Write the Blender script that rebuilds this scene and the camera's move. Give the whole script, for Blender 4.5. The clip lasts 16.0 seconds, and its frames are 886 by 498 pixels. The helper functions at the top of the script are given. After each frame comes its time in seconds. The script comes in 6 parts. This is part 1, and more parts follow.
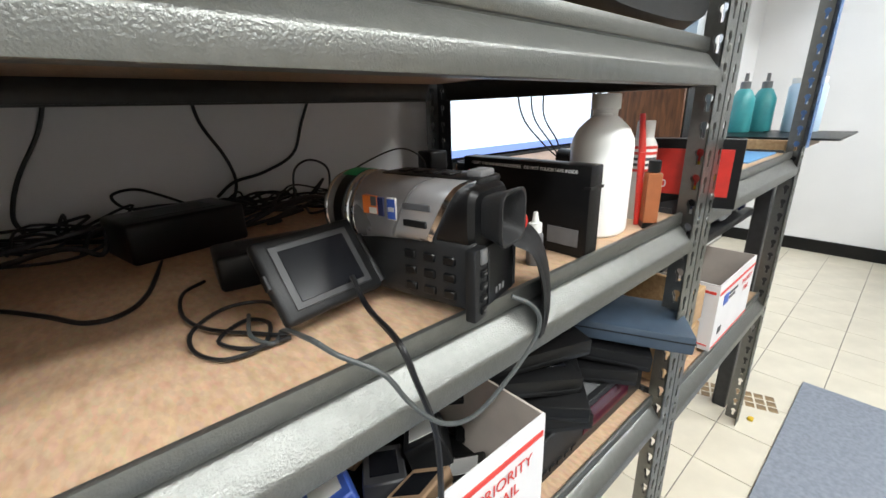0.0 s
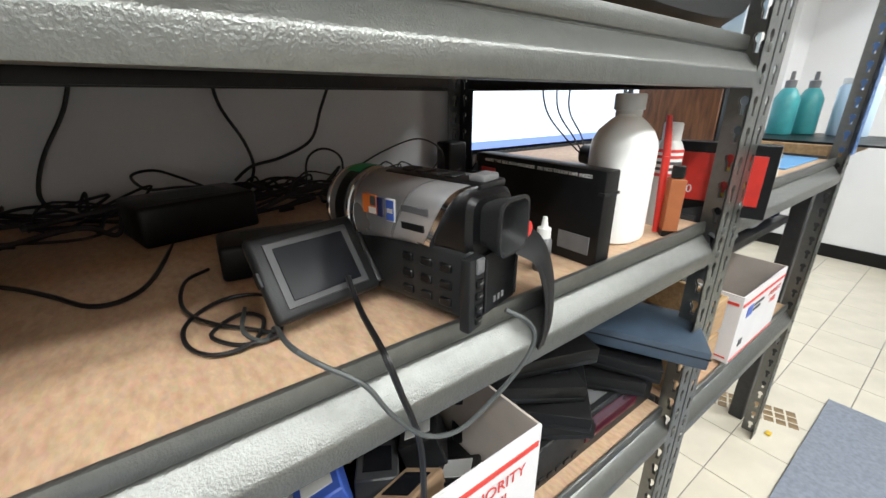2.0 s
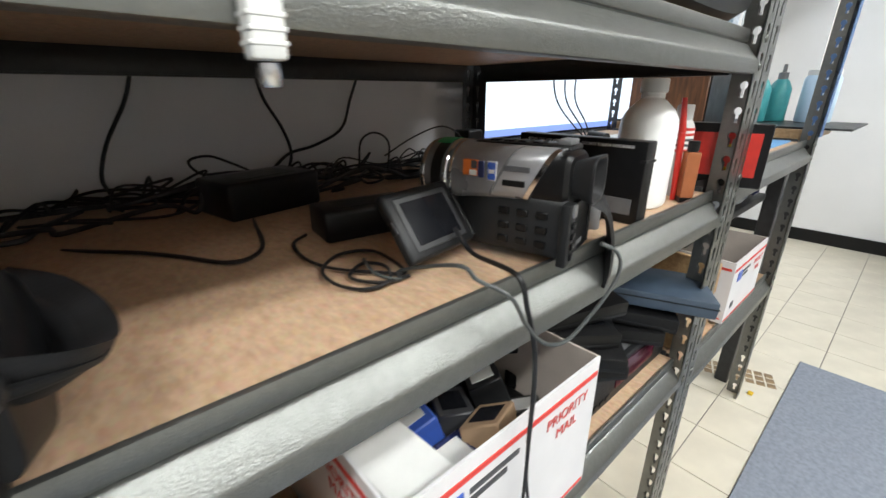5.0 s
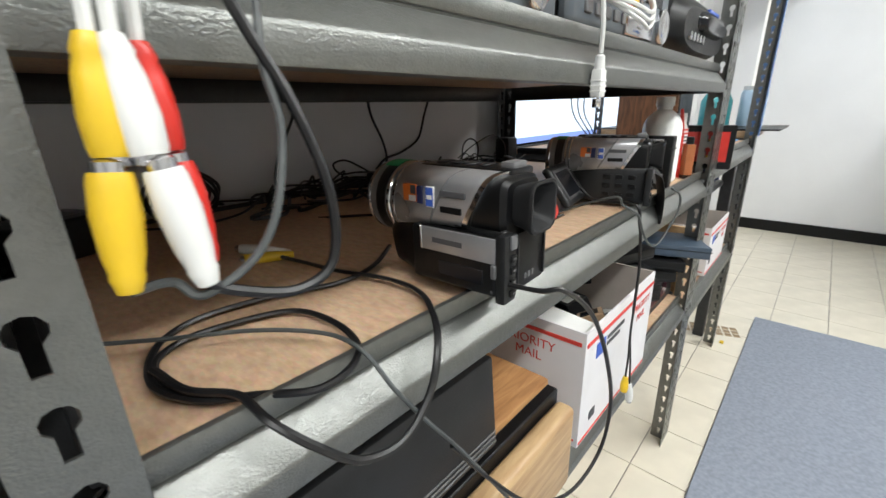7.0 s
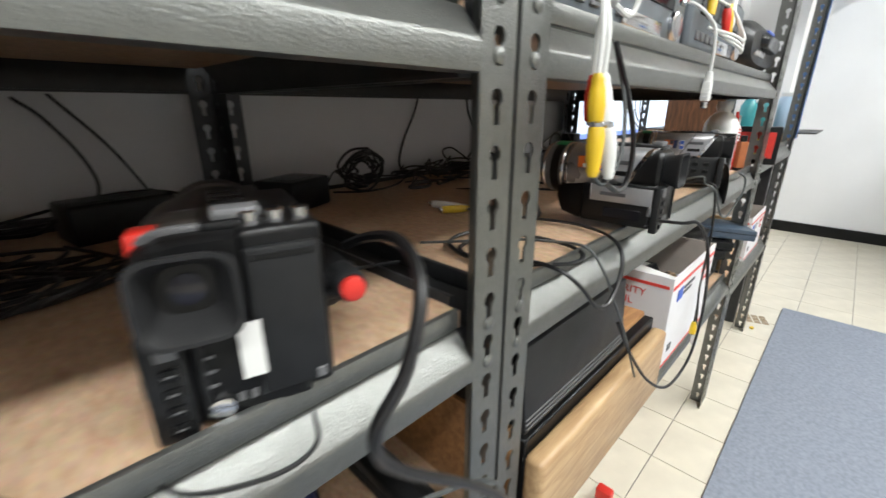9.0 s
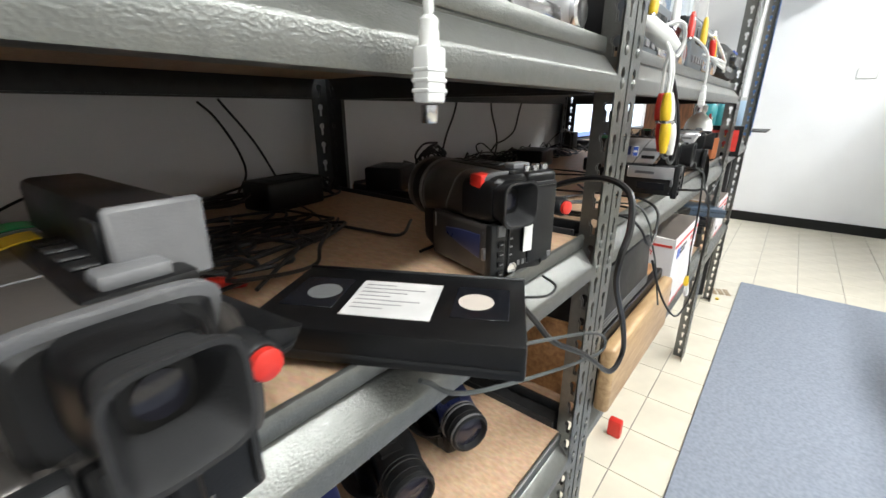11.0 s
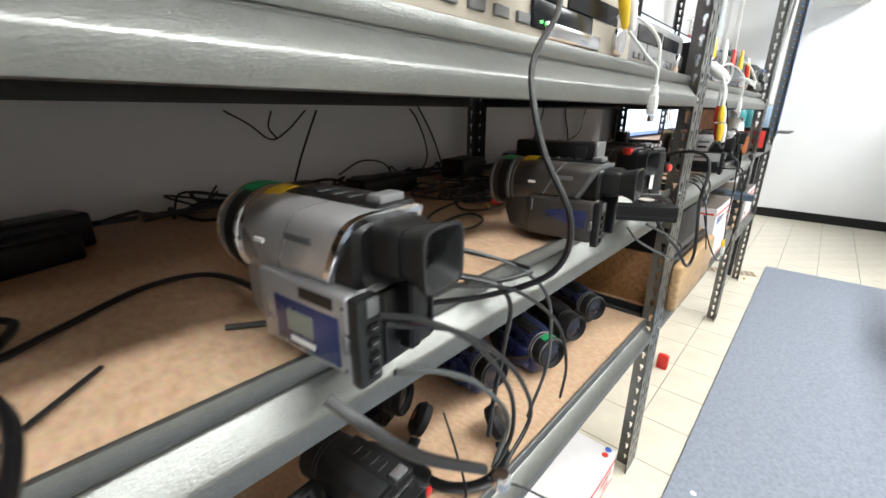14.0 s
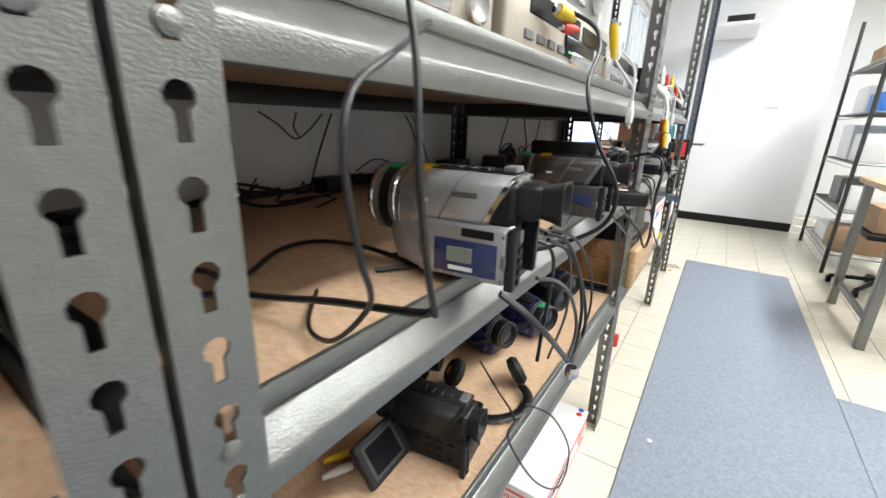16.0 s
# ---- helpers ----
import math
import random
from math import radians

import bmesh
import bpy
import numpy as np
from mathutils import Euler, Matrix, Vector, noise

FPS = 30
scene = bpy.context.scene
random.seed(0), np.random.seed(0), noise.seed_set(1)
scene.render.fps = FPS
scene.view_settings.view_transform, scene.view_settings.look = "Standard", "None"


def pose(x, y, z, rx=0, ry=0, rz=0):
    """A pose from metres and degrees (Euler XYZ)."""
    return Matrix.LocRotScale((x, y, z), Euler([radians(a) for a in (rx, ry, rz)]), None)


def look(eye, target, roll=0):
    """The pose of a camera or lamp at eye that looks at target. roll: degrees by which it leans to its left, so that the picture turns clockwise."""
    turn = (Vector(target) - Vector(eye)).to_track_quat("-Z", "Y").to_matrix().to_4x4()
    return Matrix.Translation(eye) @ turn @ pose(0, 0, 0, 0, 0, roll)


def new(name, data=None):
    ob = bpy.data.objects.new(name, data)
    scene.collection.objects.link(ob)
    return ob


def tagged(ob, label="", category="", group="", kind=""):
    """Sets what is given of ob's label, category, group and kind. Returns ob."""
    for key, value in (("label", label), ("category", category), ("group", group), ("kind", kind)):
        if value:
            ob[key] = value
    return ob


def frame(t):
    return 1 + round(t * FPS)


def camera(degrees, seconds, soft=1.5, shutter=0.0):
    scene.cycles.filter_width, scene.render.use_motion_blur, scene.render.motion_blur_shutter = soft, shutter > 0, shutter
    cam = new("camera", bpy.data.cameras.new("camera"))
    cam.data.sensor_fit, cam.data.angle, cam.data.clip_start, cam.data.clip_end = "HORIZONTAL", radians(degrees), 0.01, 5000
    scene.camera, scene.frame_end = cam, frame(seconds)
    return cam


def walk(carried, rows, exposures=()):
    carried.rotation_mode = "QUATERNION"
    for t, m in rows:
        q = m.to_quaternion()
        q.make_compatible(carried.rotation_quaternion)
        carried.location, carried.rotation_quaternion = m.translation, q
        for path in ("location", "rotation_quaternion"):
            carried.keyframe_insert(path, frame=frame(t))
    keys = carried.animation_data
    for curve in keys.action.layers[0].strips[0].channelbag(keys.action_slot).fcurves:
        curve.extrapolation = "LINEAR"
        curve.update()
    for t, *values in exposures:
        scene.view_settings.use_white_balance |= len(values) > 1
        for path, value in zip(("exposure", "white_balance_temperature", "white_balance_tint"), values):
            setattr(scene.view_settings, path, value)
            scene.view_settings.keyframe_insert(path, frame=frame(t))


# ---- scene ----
cam = camera(94.1, 16.0, shutter=0.5)
PATH = [
    (0, (0.037, -0.006, 0.978), (1.28, 1.425, 0.339), -1.8),
    (0.5, (0.045, -0.006, 0.98), (1.296, 1.424, 0.357), -0.5),
    (1, (0.053, -0.008, 0.983), (1.273, 1.436, 0.329), -0.5),
    (1.5, (0.055, -0.007, 0.984), (1.248, 1.454, 0.32), -0.2),
    (2, (0.061, -0.007, 0.988), (1.207, 1.476, 0.29), 0.2),
    (2.5, (0.067, -0.009, 0.989), (1.17, 1.504, 0.286), 1.0),
    (3, (0.061, -0.012, 0.992), (1.171, 1.496, 0.288), -0.1),
    (3.2, (0.055, -0.011, 0.992), (1.19, 1.482, 0.299), 0.1),
    (5.5, (-0.164, 0.005, 0.970), (1.083, 1.398, 0.260), -0.1),
    (6, (-0.283, -0.024, 0.981), (0.954, 1.387, 0.290), 0.7),
    (6.5, (-0.387, -0.03, 0.989), (0.89, 1.352, 0.312), -1.1),
    (7, (-0.453, -0.003, 0.977), (0.941, 1.28, 0.337), -1.5),
    (7.5, (-0.489, 0.009, 0.978), (0.969, 1.217, 0.335), -0.7),
    (8, (-0.562, 0.005, 0.973), (0.915, 1.193, 0.335), -0.4),
    (8.5, (-0.642, 0.013, 0.977), (0.796, 1.242, 0.326), -0.0),
    (9, (-0.742, 0.009, 0.976), (0.612, 1.331, 0.329), -0.1),
    (9.5, (-0.849, -0.001, 0.980), (0.463, 1.378, 0.365), 0.3),
    (9.7, (-0.885, -0.005, 0.977), (0.425, 1.374, 0.358), -0.5),
    (11.8, (-1.139, 0.032, 0.982), (0.371, 1.17, 0.330), 1.2),
    (12, (-1.172, 0.03, 0.979), (0.327, 1.184, 0.329), 1.6),
    (12.5, (-1.276, 0.007, 0.986), (0.155, 1.267, 0.382), 1.8),
    (13, (-1.372, -0.018, 1.008), (0.062, 1.266, 0.465), 1.8),
    (13.5, (-1.475, -0.036, 1.006), (-0.066, 1.261, 0.428), 1.3),
    (14, (-1.553, -0.03, 0.987), (-0.144, 1.238, 0.351), 0.3),
    (14.5, (-1.617, -0.012, 0.976), (-0.14, 1.186, 0.356), 0.2),
    (15, (-1.661, 0.004, 0.967), (-0.117, 1.127, 0.370), 0.2),
    (15.5, (-1.703, 0.002, 0.967), (-0.104, 1.059, 0.395), 0.7),
    (16, (-1.764, 0.008, 0.976), (-0.164, 1.052, 0.385), 1.8),
]
walk(cam, [(t, look(eye, target, roll)) for t, eye, target, roll in PATH],
     [(0, -0.02), (3.2, -0.06), (5.5, -0.2), (7, -0.2), (8.5, -0.12), (9.5, 0.0), (12, 0.18), (14, 0.2), (15, 0.26), (16, 0.2)])
# ---- world and light ----
world = bpy.data.worlds.new("sky")
scene.world = world
world.use_nodes = True
wn = world.node_tree
sky = wn.nodes.new("ShaderNodeTexSky")
sky.sky_type, sky.sun_disc = "NISHITA", False
sky.sun_elevation, sky.sun_rotation = radians(50), radians(150)
wn.nodes["Background"].inputs[1].default_value = 0.1
wn.links.new(sky.outputs[0], wn.nodes["Background"].inputs[0])


def area(name, m, sx, sy, power, colour):
    d = bpy.data.lights.new(name, "AREA")
    d.shape, d.size, d.size_y, d.energy, d.color = "RECTANGLE", sx, sy, power, colour
    ob = new(name, d)
    ob.matrix_world = m
    return ob


CEIL = 2.75
for lx, ly, power in ((-2.6, -0.95, 30), (-0.9, -0.95, 53), (0.8, -1.45, 54), (2.5, -1.45, 76)):
    area("ceiling_lamp", pose(lx, ly, CEIL - 0.09, 0, 0, 0), 1.15, 0.26, power, (0.97, 1.0, 0.99))
for lx, power in ((-1.9, 26), (0.6, 26)):
    area("ceiling_lamp", pose(lx, -2.7, CEIL - 0.09, 0, 0, 0), 1.15, 0.26, power, (0.97, 1.0, 0.99))


# ---- materials ----
def material(name, colour, rough=0.5, metal=0.0, vary=0.0, scale=40.0, bump=0.0, bump_scale=300.0, second=None, spec=0.5, rough_vary=0.1,
             emit=0.0, coat=0.0):
    """Principled paint with a grain at two scales; second: the colour it varies towards."""
    m = bpy.data.materials.new(name)
    m.use_nodes = True
    nt = m.node_tree
    p = nt.nodes["Principled BSDF"]
    p.inputs["Roughness"].default_value = rough
    p.inputs["Metallic"].default_value = metal
    p.inputs["Specular IOR Level"].default_value = spec
    p.inputs["Coat Weight"].default_value = coat
    p.inputs["Base Color"].default_value = (*colour, 1)
    if emit:
        p.inputs["Emission Color"].default_value = (*colour, 1)
        p.inputs["Emission Strength"].default_value = emit
    tc = nt.nodes.new("ShaderNodeTexCoord")
    if vary or second:
        n1 = nt.nodes.new("ShaderNodeTexNoise")
        n1.inputs["Scale"].default_value, n1.inputs["Detail"].default_value = scale, 6
        nt.links.new(tc.outputs["Object"], n1.inputs["Vector"])
        ramp = nt.nodes.new("ShaderNodeValToRGB")
        ramp.color_ramp.elements[0].position, ramp.color_ramp.elements[1].position = 0.32, 0.7
        lo = second or tuple(c * (1 - vary) for c in colour)
        ramp.color_ramp.elements[0].color = (*lo, 1)
        ramp.color_ramp.elements[1].color = (*colour, 1)
        nt.links.new(n1.outputs[0], ramp.inputs[0])
        nt.links.new(ramp.outputs[0], p.inputs["Base Color"])
        mr = nt.nodes.new("ShaderNodeMapRange")
        mr.inputs[3].default_value, mr.inputs[4].default_value = max(0.03, rough - rough_vary), min(1, rough + rough_vary)
        n2 = nt.nodes.new("ShaderNodeTexNoise")
        n2.inputs["Scale"].default_value, n2.inputs["Detail"].default_value = scale * 0.35, 4
        nt.links.new(tc.outputs["Object"], n2.inputs["Vector"])
        nt.links.new(n2.outputs[0], mr.inputs[0])
        nt.links.new(mr.outputs[0], p.inputs["Roughness"])
    if bump:
        nb = nt.nodes.new("ShaderNodeTexNoise")
        nb.inputs["Scale"].default_value, nb.inputs["Detail"].default_value = bump_scale, 3
        nt.links.new(tc.outputs["Object"], nb.inputs["Vector"])
        b = nt.nodes.new("ShaderNodeBump")
        b.inputs["Strength"].default_value, b.inputs["Distance"].default_value = bump, 0.002
        nt.links.new(nb.outputs[0], b.inputs["Height"])
        nt.links.new(b.outputs[0], p.inputs["Normal"])
    return m


def particle_board():
    m = bpy.data.materials.new("particle_board")
    m.use_nodes = True
    nt = m.node_tree
    p = nt.nodes["Principled BSDF"]
    tc = nt.nodes.new("ShaderNodeTexCoord")
    vor = nt.nodes.new("ShaderNodeTexVoronoi")
    vor.inputs["Scale"].default_value = 330
    big = nt.nodes.new("ShaderNodeTexNoise")
    big.inputs["Scale"].default_value, big.inputs["Detail"].default_value = 5, 8
    fine = nt.nodes.new("ShaderNodeTexNoise")
    fine.inputs["Scale"].default_value, fine.inputs["Detail"].default_value = 160, 5
    mp = nt.nodes.new("ShaderNodeMapping")
    mp.inputs["Scale"].default_value = (1, 0.45, 1)
    nt.links.new(tc.outputs["Object"], mp.inputs[0])
    for n in (vor, big, fine):
        nt.links.new(mp.outputs[0], n.inputs["Vector"])
    r1 = nt.nodes.new("ShaderNodeValToRGB")
    r1.color_ramp.elements[0].color, r1.color_ramp.elements[1].color = (0.47, 0.30, 0.19, 1), (0.64, 0.45, 0.30, 1)
    r1.color_ramp.elements[0].position, r1.color_ramp.elements[1].position = 0.25, 0.7
    nt.links.new(fine.outputs[0], r1.inputs[0])
    mix = nt.nodes.new("ShaderNodeMix")
    mix.data_type, mix.blend_type = "RGBA", "MULTIPLY"
    mix.inputs[0].default_value = 0.12
    nt.links.new(r1.outputs[0], mix.inputs[6])
    nt.links.new(vor.outputs["Color"], mix.inputs[7])
    mix2 = nt.nodes.new("ShaderNodeMix")
    mix2.data_type, mix2.blend_type = "RGBA", "MIX"
    r2 = nt.nodes.new("ShaderNodeValToRGB")
    r2.color_ramp.elements[0].position, r2.color_ramp.elements[1].position = 0.42, 0.75
    nt.links.new(big.outputs[0], r2.inputs[0])
    mr = nt.nodes.new("ShaderNodeMath")
    mr.operation = "MULTIPLY"
    mr.inputs[1].default_value = 0.22
    nt.links.new(r2.outputs[0], mr.inputs[0])
    nt.links.new(mr.outputs[0], mix2.inputs[0])
    nt.links.new(mix.outputs[2], mix2.inputs[6])
    mix2.inputs[7].default_value = (0.34, 0.19, 0.11, 1)
    nt.links.new(mix2.outputs[2], p.inputs["Base Color"])
    p.inputs["Roughness"].default_value = 0.55
    b = nt.nodes.new("ShaderNodeBump")
    b.inputs["Strength"].default_value, b.inputs["Distance"].default_value = 0.25, 0.001
    nt.links.new(fine.outputs[0], b.inputs["Height"])
    nt.links.new(b.outputs[0], p.inputs["Normal"])
    return m


def wood(name, light, dark, along=(1, 12, 12)):
    m = bpy.data.materials.new(name)
    m.use_nodes = True
    nt = m.node_tree
    p = nt.nodes["Principled BSDF"]
    tc = nt.nodes.new("ShaderNodeTexCoord")
    mp = nt.nodes.new("ShaderNodeMapping")
    mp.inputs["Scale"].default_value = along
    nt.links.new(tc.outputs["Object"], mp.inputs[0])
    n = nt.nodes.new("ShaderNodeTexNoise")
    n.inputs["Scale"].default_value, n.inputs["Detail"].default_value, n.inputs["Distortion"].default_value = 7, 8, 0.6
    nt.links.new(mp.outputs[0], n.inputs["Vector"])
    r = nt.nodes.new("ShaderNodeValToRGB")
    r.color_ramp.elements[0].position, r.color_ramp.elements[1].position = 0.35, 0.65
    r.color_ramp.elements[0].color, r.color_ramp.elements[1].color = (*dark, 1), (*light, 1)
    nt.links.new(n.outputs[0], r.inputs[0])
    nt.links.new(r.outputs[0], p.inputs["Base Color"])
    p.inputs["Roughness"].default_value = 0.42
    b = nt.nodes.new("ShaderNodeBump")
    b.inputs["Strength"].default_value, b.inputs["Distance"].default_value = 0.15, 0.001
    nt.links.new(n.outputs[0], b.inputs["Height"])
    nt.links.new(b.outputs[0], p.inputs["Normal"])
    return m


def clear(name, colour, rough=0.05, alpha=0.35):
    m = bpy.data.materials.new(name)
    m.use_nodes = True
    p = m.node_tree.nodes["Principled BSDF"]
    p.inputs["Base Color"].default_value = (*colour, 1)
    p.inputs["Roughness"].default_value = rough
    p.inputs["Transmission Weight"].default_value = alpha
    p.inputs["IOR"].default_value = 1.45
    return m


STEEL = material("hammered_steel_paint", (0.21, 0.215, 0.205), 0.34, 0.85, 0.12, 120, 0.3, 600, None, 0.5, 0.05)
# Shade put into the racks' rear and side steel; also plain dark steel elsewhere.
STEEL_DARK_AND_SHADED = material("dark_and_shaded_steel", (0.035, 0.036, 0.038), 0.45, 0.2, 0.3, 60, 0.15, 650)
BOARD = particle_board()
WALL = material("wall_paint", (0.74, 0.74, 0.75), 0.7, 0, 0.06, 3, 0.12, 180)
CEILING = material("ceiling_paint", (0.78, 0.78, 0.77), 0.8, 0, 0.05, 6, 0.2, 90)
TILE = material("floor_tile", (0.70, 0.65, 0.54), 0.26, 0, 0.12, 9, 0.08, 60)
GROUT = material("grout", (0.33, 0.31, 0.28), 0.9, 0, 0.3, 50, 0.4, 300)
RUG = material("rug_fibre", (0.28, 0.31, 0.375), 0.95, 0, 0.25, 90, 0.9, 500)
BLACK = material("black_plastic", (0.006, 0.006, 0.0065), 0.36, 0, 0.35, 70, 0.08, 900, None, 0.28)
RUBBER = material("rubber", (0.012, 0.012, 0.013), 0.55, 0, 0.3, 60, 0.15, 700, None, 0.25)
GREY = material("grey_plastic", (0.015, 0.0155, 0.0165), 0.42, 0, 0.25, 60, 0.12, 900, None, 0.3)
MIDGREY = material("mid_grey_plastic", (0.16, 0.16, 0.165), 0.4, 0.1, 0.2, 60, 0.15, 900)
SILVER = material("silver_plastic", (0.36, 0.36, 0.37), 0.3, 0.55, 0.12, 50, 0.08, 900)
BRONZE = material("bronze_plastic", (0.08, 0.073, 0.068), 0.32, 0.5, 0.15, 50, 0.08, 900)
NAVY = material("navy_plastic", (0.028, 0.038, 0.12), 0.28, 0.1, 0.2, 60)
WHITE = material("white_plastic", (0.72, 0.72, 0.70), 0.4, 0, 0.08, 40)
RED = material("red_plastic", (0.62, 0.03, 0.02), 0.35, 0, 0.15, 60)
YELLOW = material("yellow_plastic", (0.72, 0.47, 0.02), 0.4, 0, 0.15, 60)
GREEN = material("green_sticker", (0.01, 0.28, 0.10), 0.5, 0, 0.15, 60)
TEAL = material("teal_plastic", (0.05, 0.30, 0.32), 0.35, 0, 0.15, 60)
ORANGE = material("orange_label", (0.70, 0.17, 0.03), 0.5, 0, 0.1, 60)
BLUE = material("blue_label", (0.05, 0.12, 0.5), 0.45, 0, 0.1, 60)
PAPER = material("paper", (0.74, 0.74, 0.72), 0.7, 0, 0.08, 30)
INK = material("ink", (0.06, 0.06, 0.065), 0.6)
REDINK = material("red_ink", (0.62, 0.05, 0.04), 0.6, 0, 0.1, 60)
CARTON = material("white_carton", (0.70, 0.69, 0.70), 0.62, 0, 0.07, 14, 0.1, 150)
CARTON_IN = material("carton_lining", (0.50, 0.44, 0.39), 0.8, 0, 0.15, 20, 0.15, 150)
CARDBOARD = material("brown_cardboard", (0.34, 0.22, 0.13), 0.8, 0, 0.2, 20, 0.2, 120)
OAK = wood("oak_veneer", (0.42, 0.22, 0.09), (0.26, 0.12, 0.045), (2, 14, 14))
PALEWOOD = wood("pale_wood", (0.50, 0.34, 0.18), (0.36, 0.22, 0.11), (2, 14, 14))
WALNUT = wood("walnut_veneer", (0.16, 0.07, 0.03), (0.06, 0.025, 0.012), (14, 14, 2))
GLASS = clear("dark_lens_glass", (0.02, 0.02, 0.03), 0.03, 0.0)
BOTTLE = clear("milky_polythene", (0.9, 0.9, 0.88), 0.35, 0.06)
CHROME = material("chrome", (0.7, 0.7, 0.72), 0.16, 1.0, 0.1, 40)
CABLE = material("black_cable_sheath", (0.008, 0.008, 0.009), 0.4, 0, 0.3, 60)
GREYCABLE = material("grey_cable_sheath", (0.07, 0.077, 0.077), 0.45, 0, 0.2, 60)
WHITECABLE = material("white_cable_sheath", (0.68, 0.68, 0.66), 0.45, 0, 0.1, 60)
SCREEN = material("dark_screen", (0.008, 0.0085, 0.011), 0.2, spec=0.2)
LCDGREY = material("grey_display", (0.16, 0.19, 0.17), 0.25)


# ---- mesh helpers ----
def add_mesh(name, bm, mat, smooth=False):
    me = bpy.data.meshes.new(name)
    bm.to_mesh(me)
    bm.free()
    for mm in (mat if isinstance(mat, (list, tuple)) else (mat,)):
        me.materials.append(mm)
    if smooth:
        for p in me.polygons:
            p.use_smooth = True
        me.set_sharp_from_angle(angle=radians(38))
    return me


def part(name, bm, mat, parent=None, label="", smooth=True, m=None):
    ob = new(name, add_mesh(name, bm, mat, smooth))
    if parent:
        ob.parent = parent
    if m is not None:
        ob.matrix_basis = m
    if label:
        ob["label"] = label
    return ob


def empty(name, m, label, category, group="", kind=""):
    ob = new(name)
    ob.empty_display_size = 0.02
    ob.matrix_basis = m
    return tagged(ob, label, category, group, kind)


def box(x0, x1, y0, y1, z0, z1, bevel=0.0, seg=2, bm=None, m=None):
    bm = bm or bmesh.new()
    r = bmesh.ops.create_cube(bm, size=1, matrix=pose((x0 + x1) / 2, (y0 + y1) / 2, (z0 + z1) / 2) @ Matrix.Diagonal((x1 - x0, y1 - y0, z1 - z0, 1)))
    if bevel:
        es = list({e for v in r["verts"] for e in v.link_edges})
        rb = bmesh.ops.bevel(bm, geom=es, offset=bevel, segments=seg, profile=0.5, affect="EDGES")
        vs = list({v for f in rb["faces"] for v in f.verts} | {v for v in r["verts"] if v.is_valid})
    else:
        vs = r["verts"]
    if m is not None:
        bmesh.ops.transform(bm, matrix=m, verts=[v for v in vs if v.is_valid])
    return bm


def cyl(p0, p1, r0, r1=None, seg=20, bm=None, caps=True):
    bm = bm or bmesh.new()
    p0, p1 = Vector(p0), Vector(p1)
    d = p1 - p0
    q = d.to_track_quat("Z", "Y").to_matrix().to_4x4()
    bmesh.ops.create_cone(bm, cap_ends=caps, segments=seg, radius1=r0, radius2=r0 if r1 is None else r1, depth=d.length,
                          matrix=Matrix.Translation((p0 + p1) / 2) @ q)
    return bm


def lathe(profile, seg=24, axis="z", bm=None, at=(0, 0, 0), caps=True):
    """Turns (radius, height) pairs about an axis."""
    bm = bm or bmesh.new()
    rings = []
    for r, h in profile:
        ring = []
        for i in range(seg):
            a = 2 * math.pi * i / seg
            c, s = r * math.cos(a), r * math.sin(a)
            v = (c, s, h) if axis == "z" else ((c, h, s) if axis == "y" else (h, c, s))
            ring.append(bm.verts.new((v[0] + at[0], v[1] + at[1], v[2] + at[2])))
        rings.append(ring)
    for a, b in zip(rings, rings[1:]):
        for i in range(seg):
            j = (i + 1) % seg
            bm.faces.new((a[i], a[j], b[j], b[i]))
    for ring in (rings[0], rings[-1]) if caps else ():
        bm.faces.new(ring)
    bmesh.ops.recalc_face_normals(bm, faces=bm.faces)
    return bm


def loft(sections, seg=24, caps=True, bm=None):
    """Skins rounded rectangles along y: (y, cx, cz, half width, half height, power)."""
    bm = bm or bmesh.new()
    rings = []
    for y, cx, cz, w, h, pw in sections:
        ring = []
        for i in range(seg):
            a = 2 * math.pi * i / seg
            c, s = math.cos(a), math.sin(a)
            ring.append(bm.verts.new((cx + w * math.copysign(abs(c) ** (2 / pw), c), y, cz + h * math.copysign(abs(s) ** (2 / pw), s))))
        rings.append(ring)
    for a, b in zip(rings, rings[1:]):
        for i in range(seg):
            j = (i + 1) % seg
            bm.faces.new((a[i], a[j], b[j], b[i]))
    if caps:
        bm.faces.new(rings[0])
        bm.faces.new(rings[-1])
    bmesh.ops.recalc_face_normals(bm, faces=bm.faces)
    return bm


def spline(points, step=6):
    """Catmull-Rom through the points."""
    p = [Vector(q) for q in points]
    p = [p[0] * 2 - p[1], *p, p[-1] * 2 - p[-2]]
    out = []
    for i in range(1, len(p) - 2):
        for k in range(step):
            t = k / step
            out.append(0.5 * (2 * p[i] + (p[i + 1] - p[i - 1]) * t + (2 * p[i - 1] - 5 * p[i] + 4 * p[i + 1] - p[i + 2]) * t * t
                              + (3 * p[i] - p[i - 1] - 3 * p[i + 1] + p[i + 2]) * t ** 3))
    out.append(p[-2])
    return out


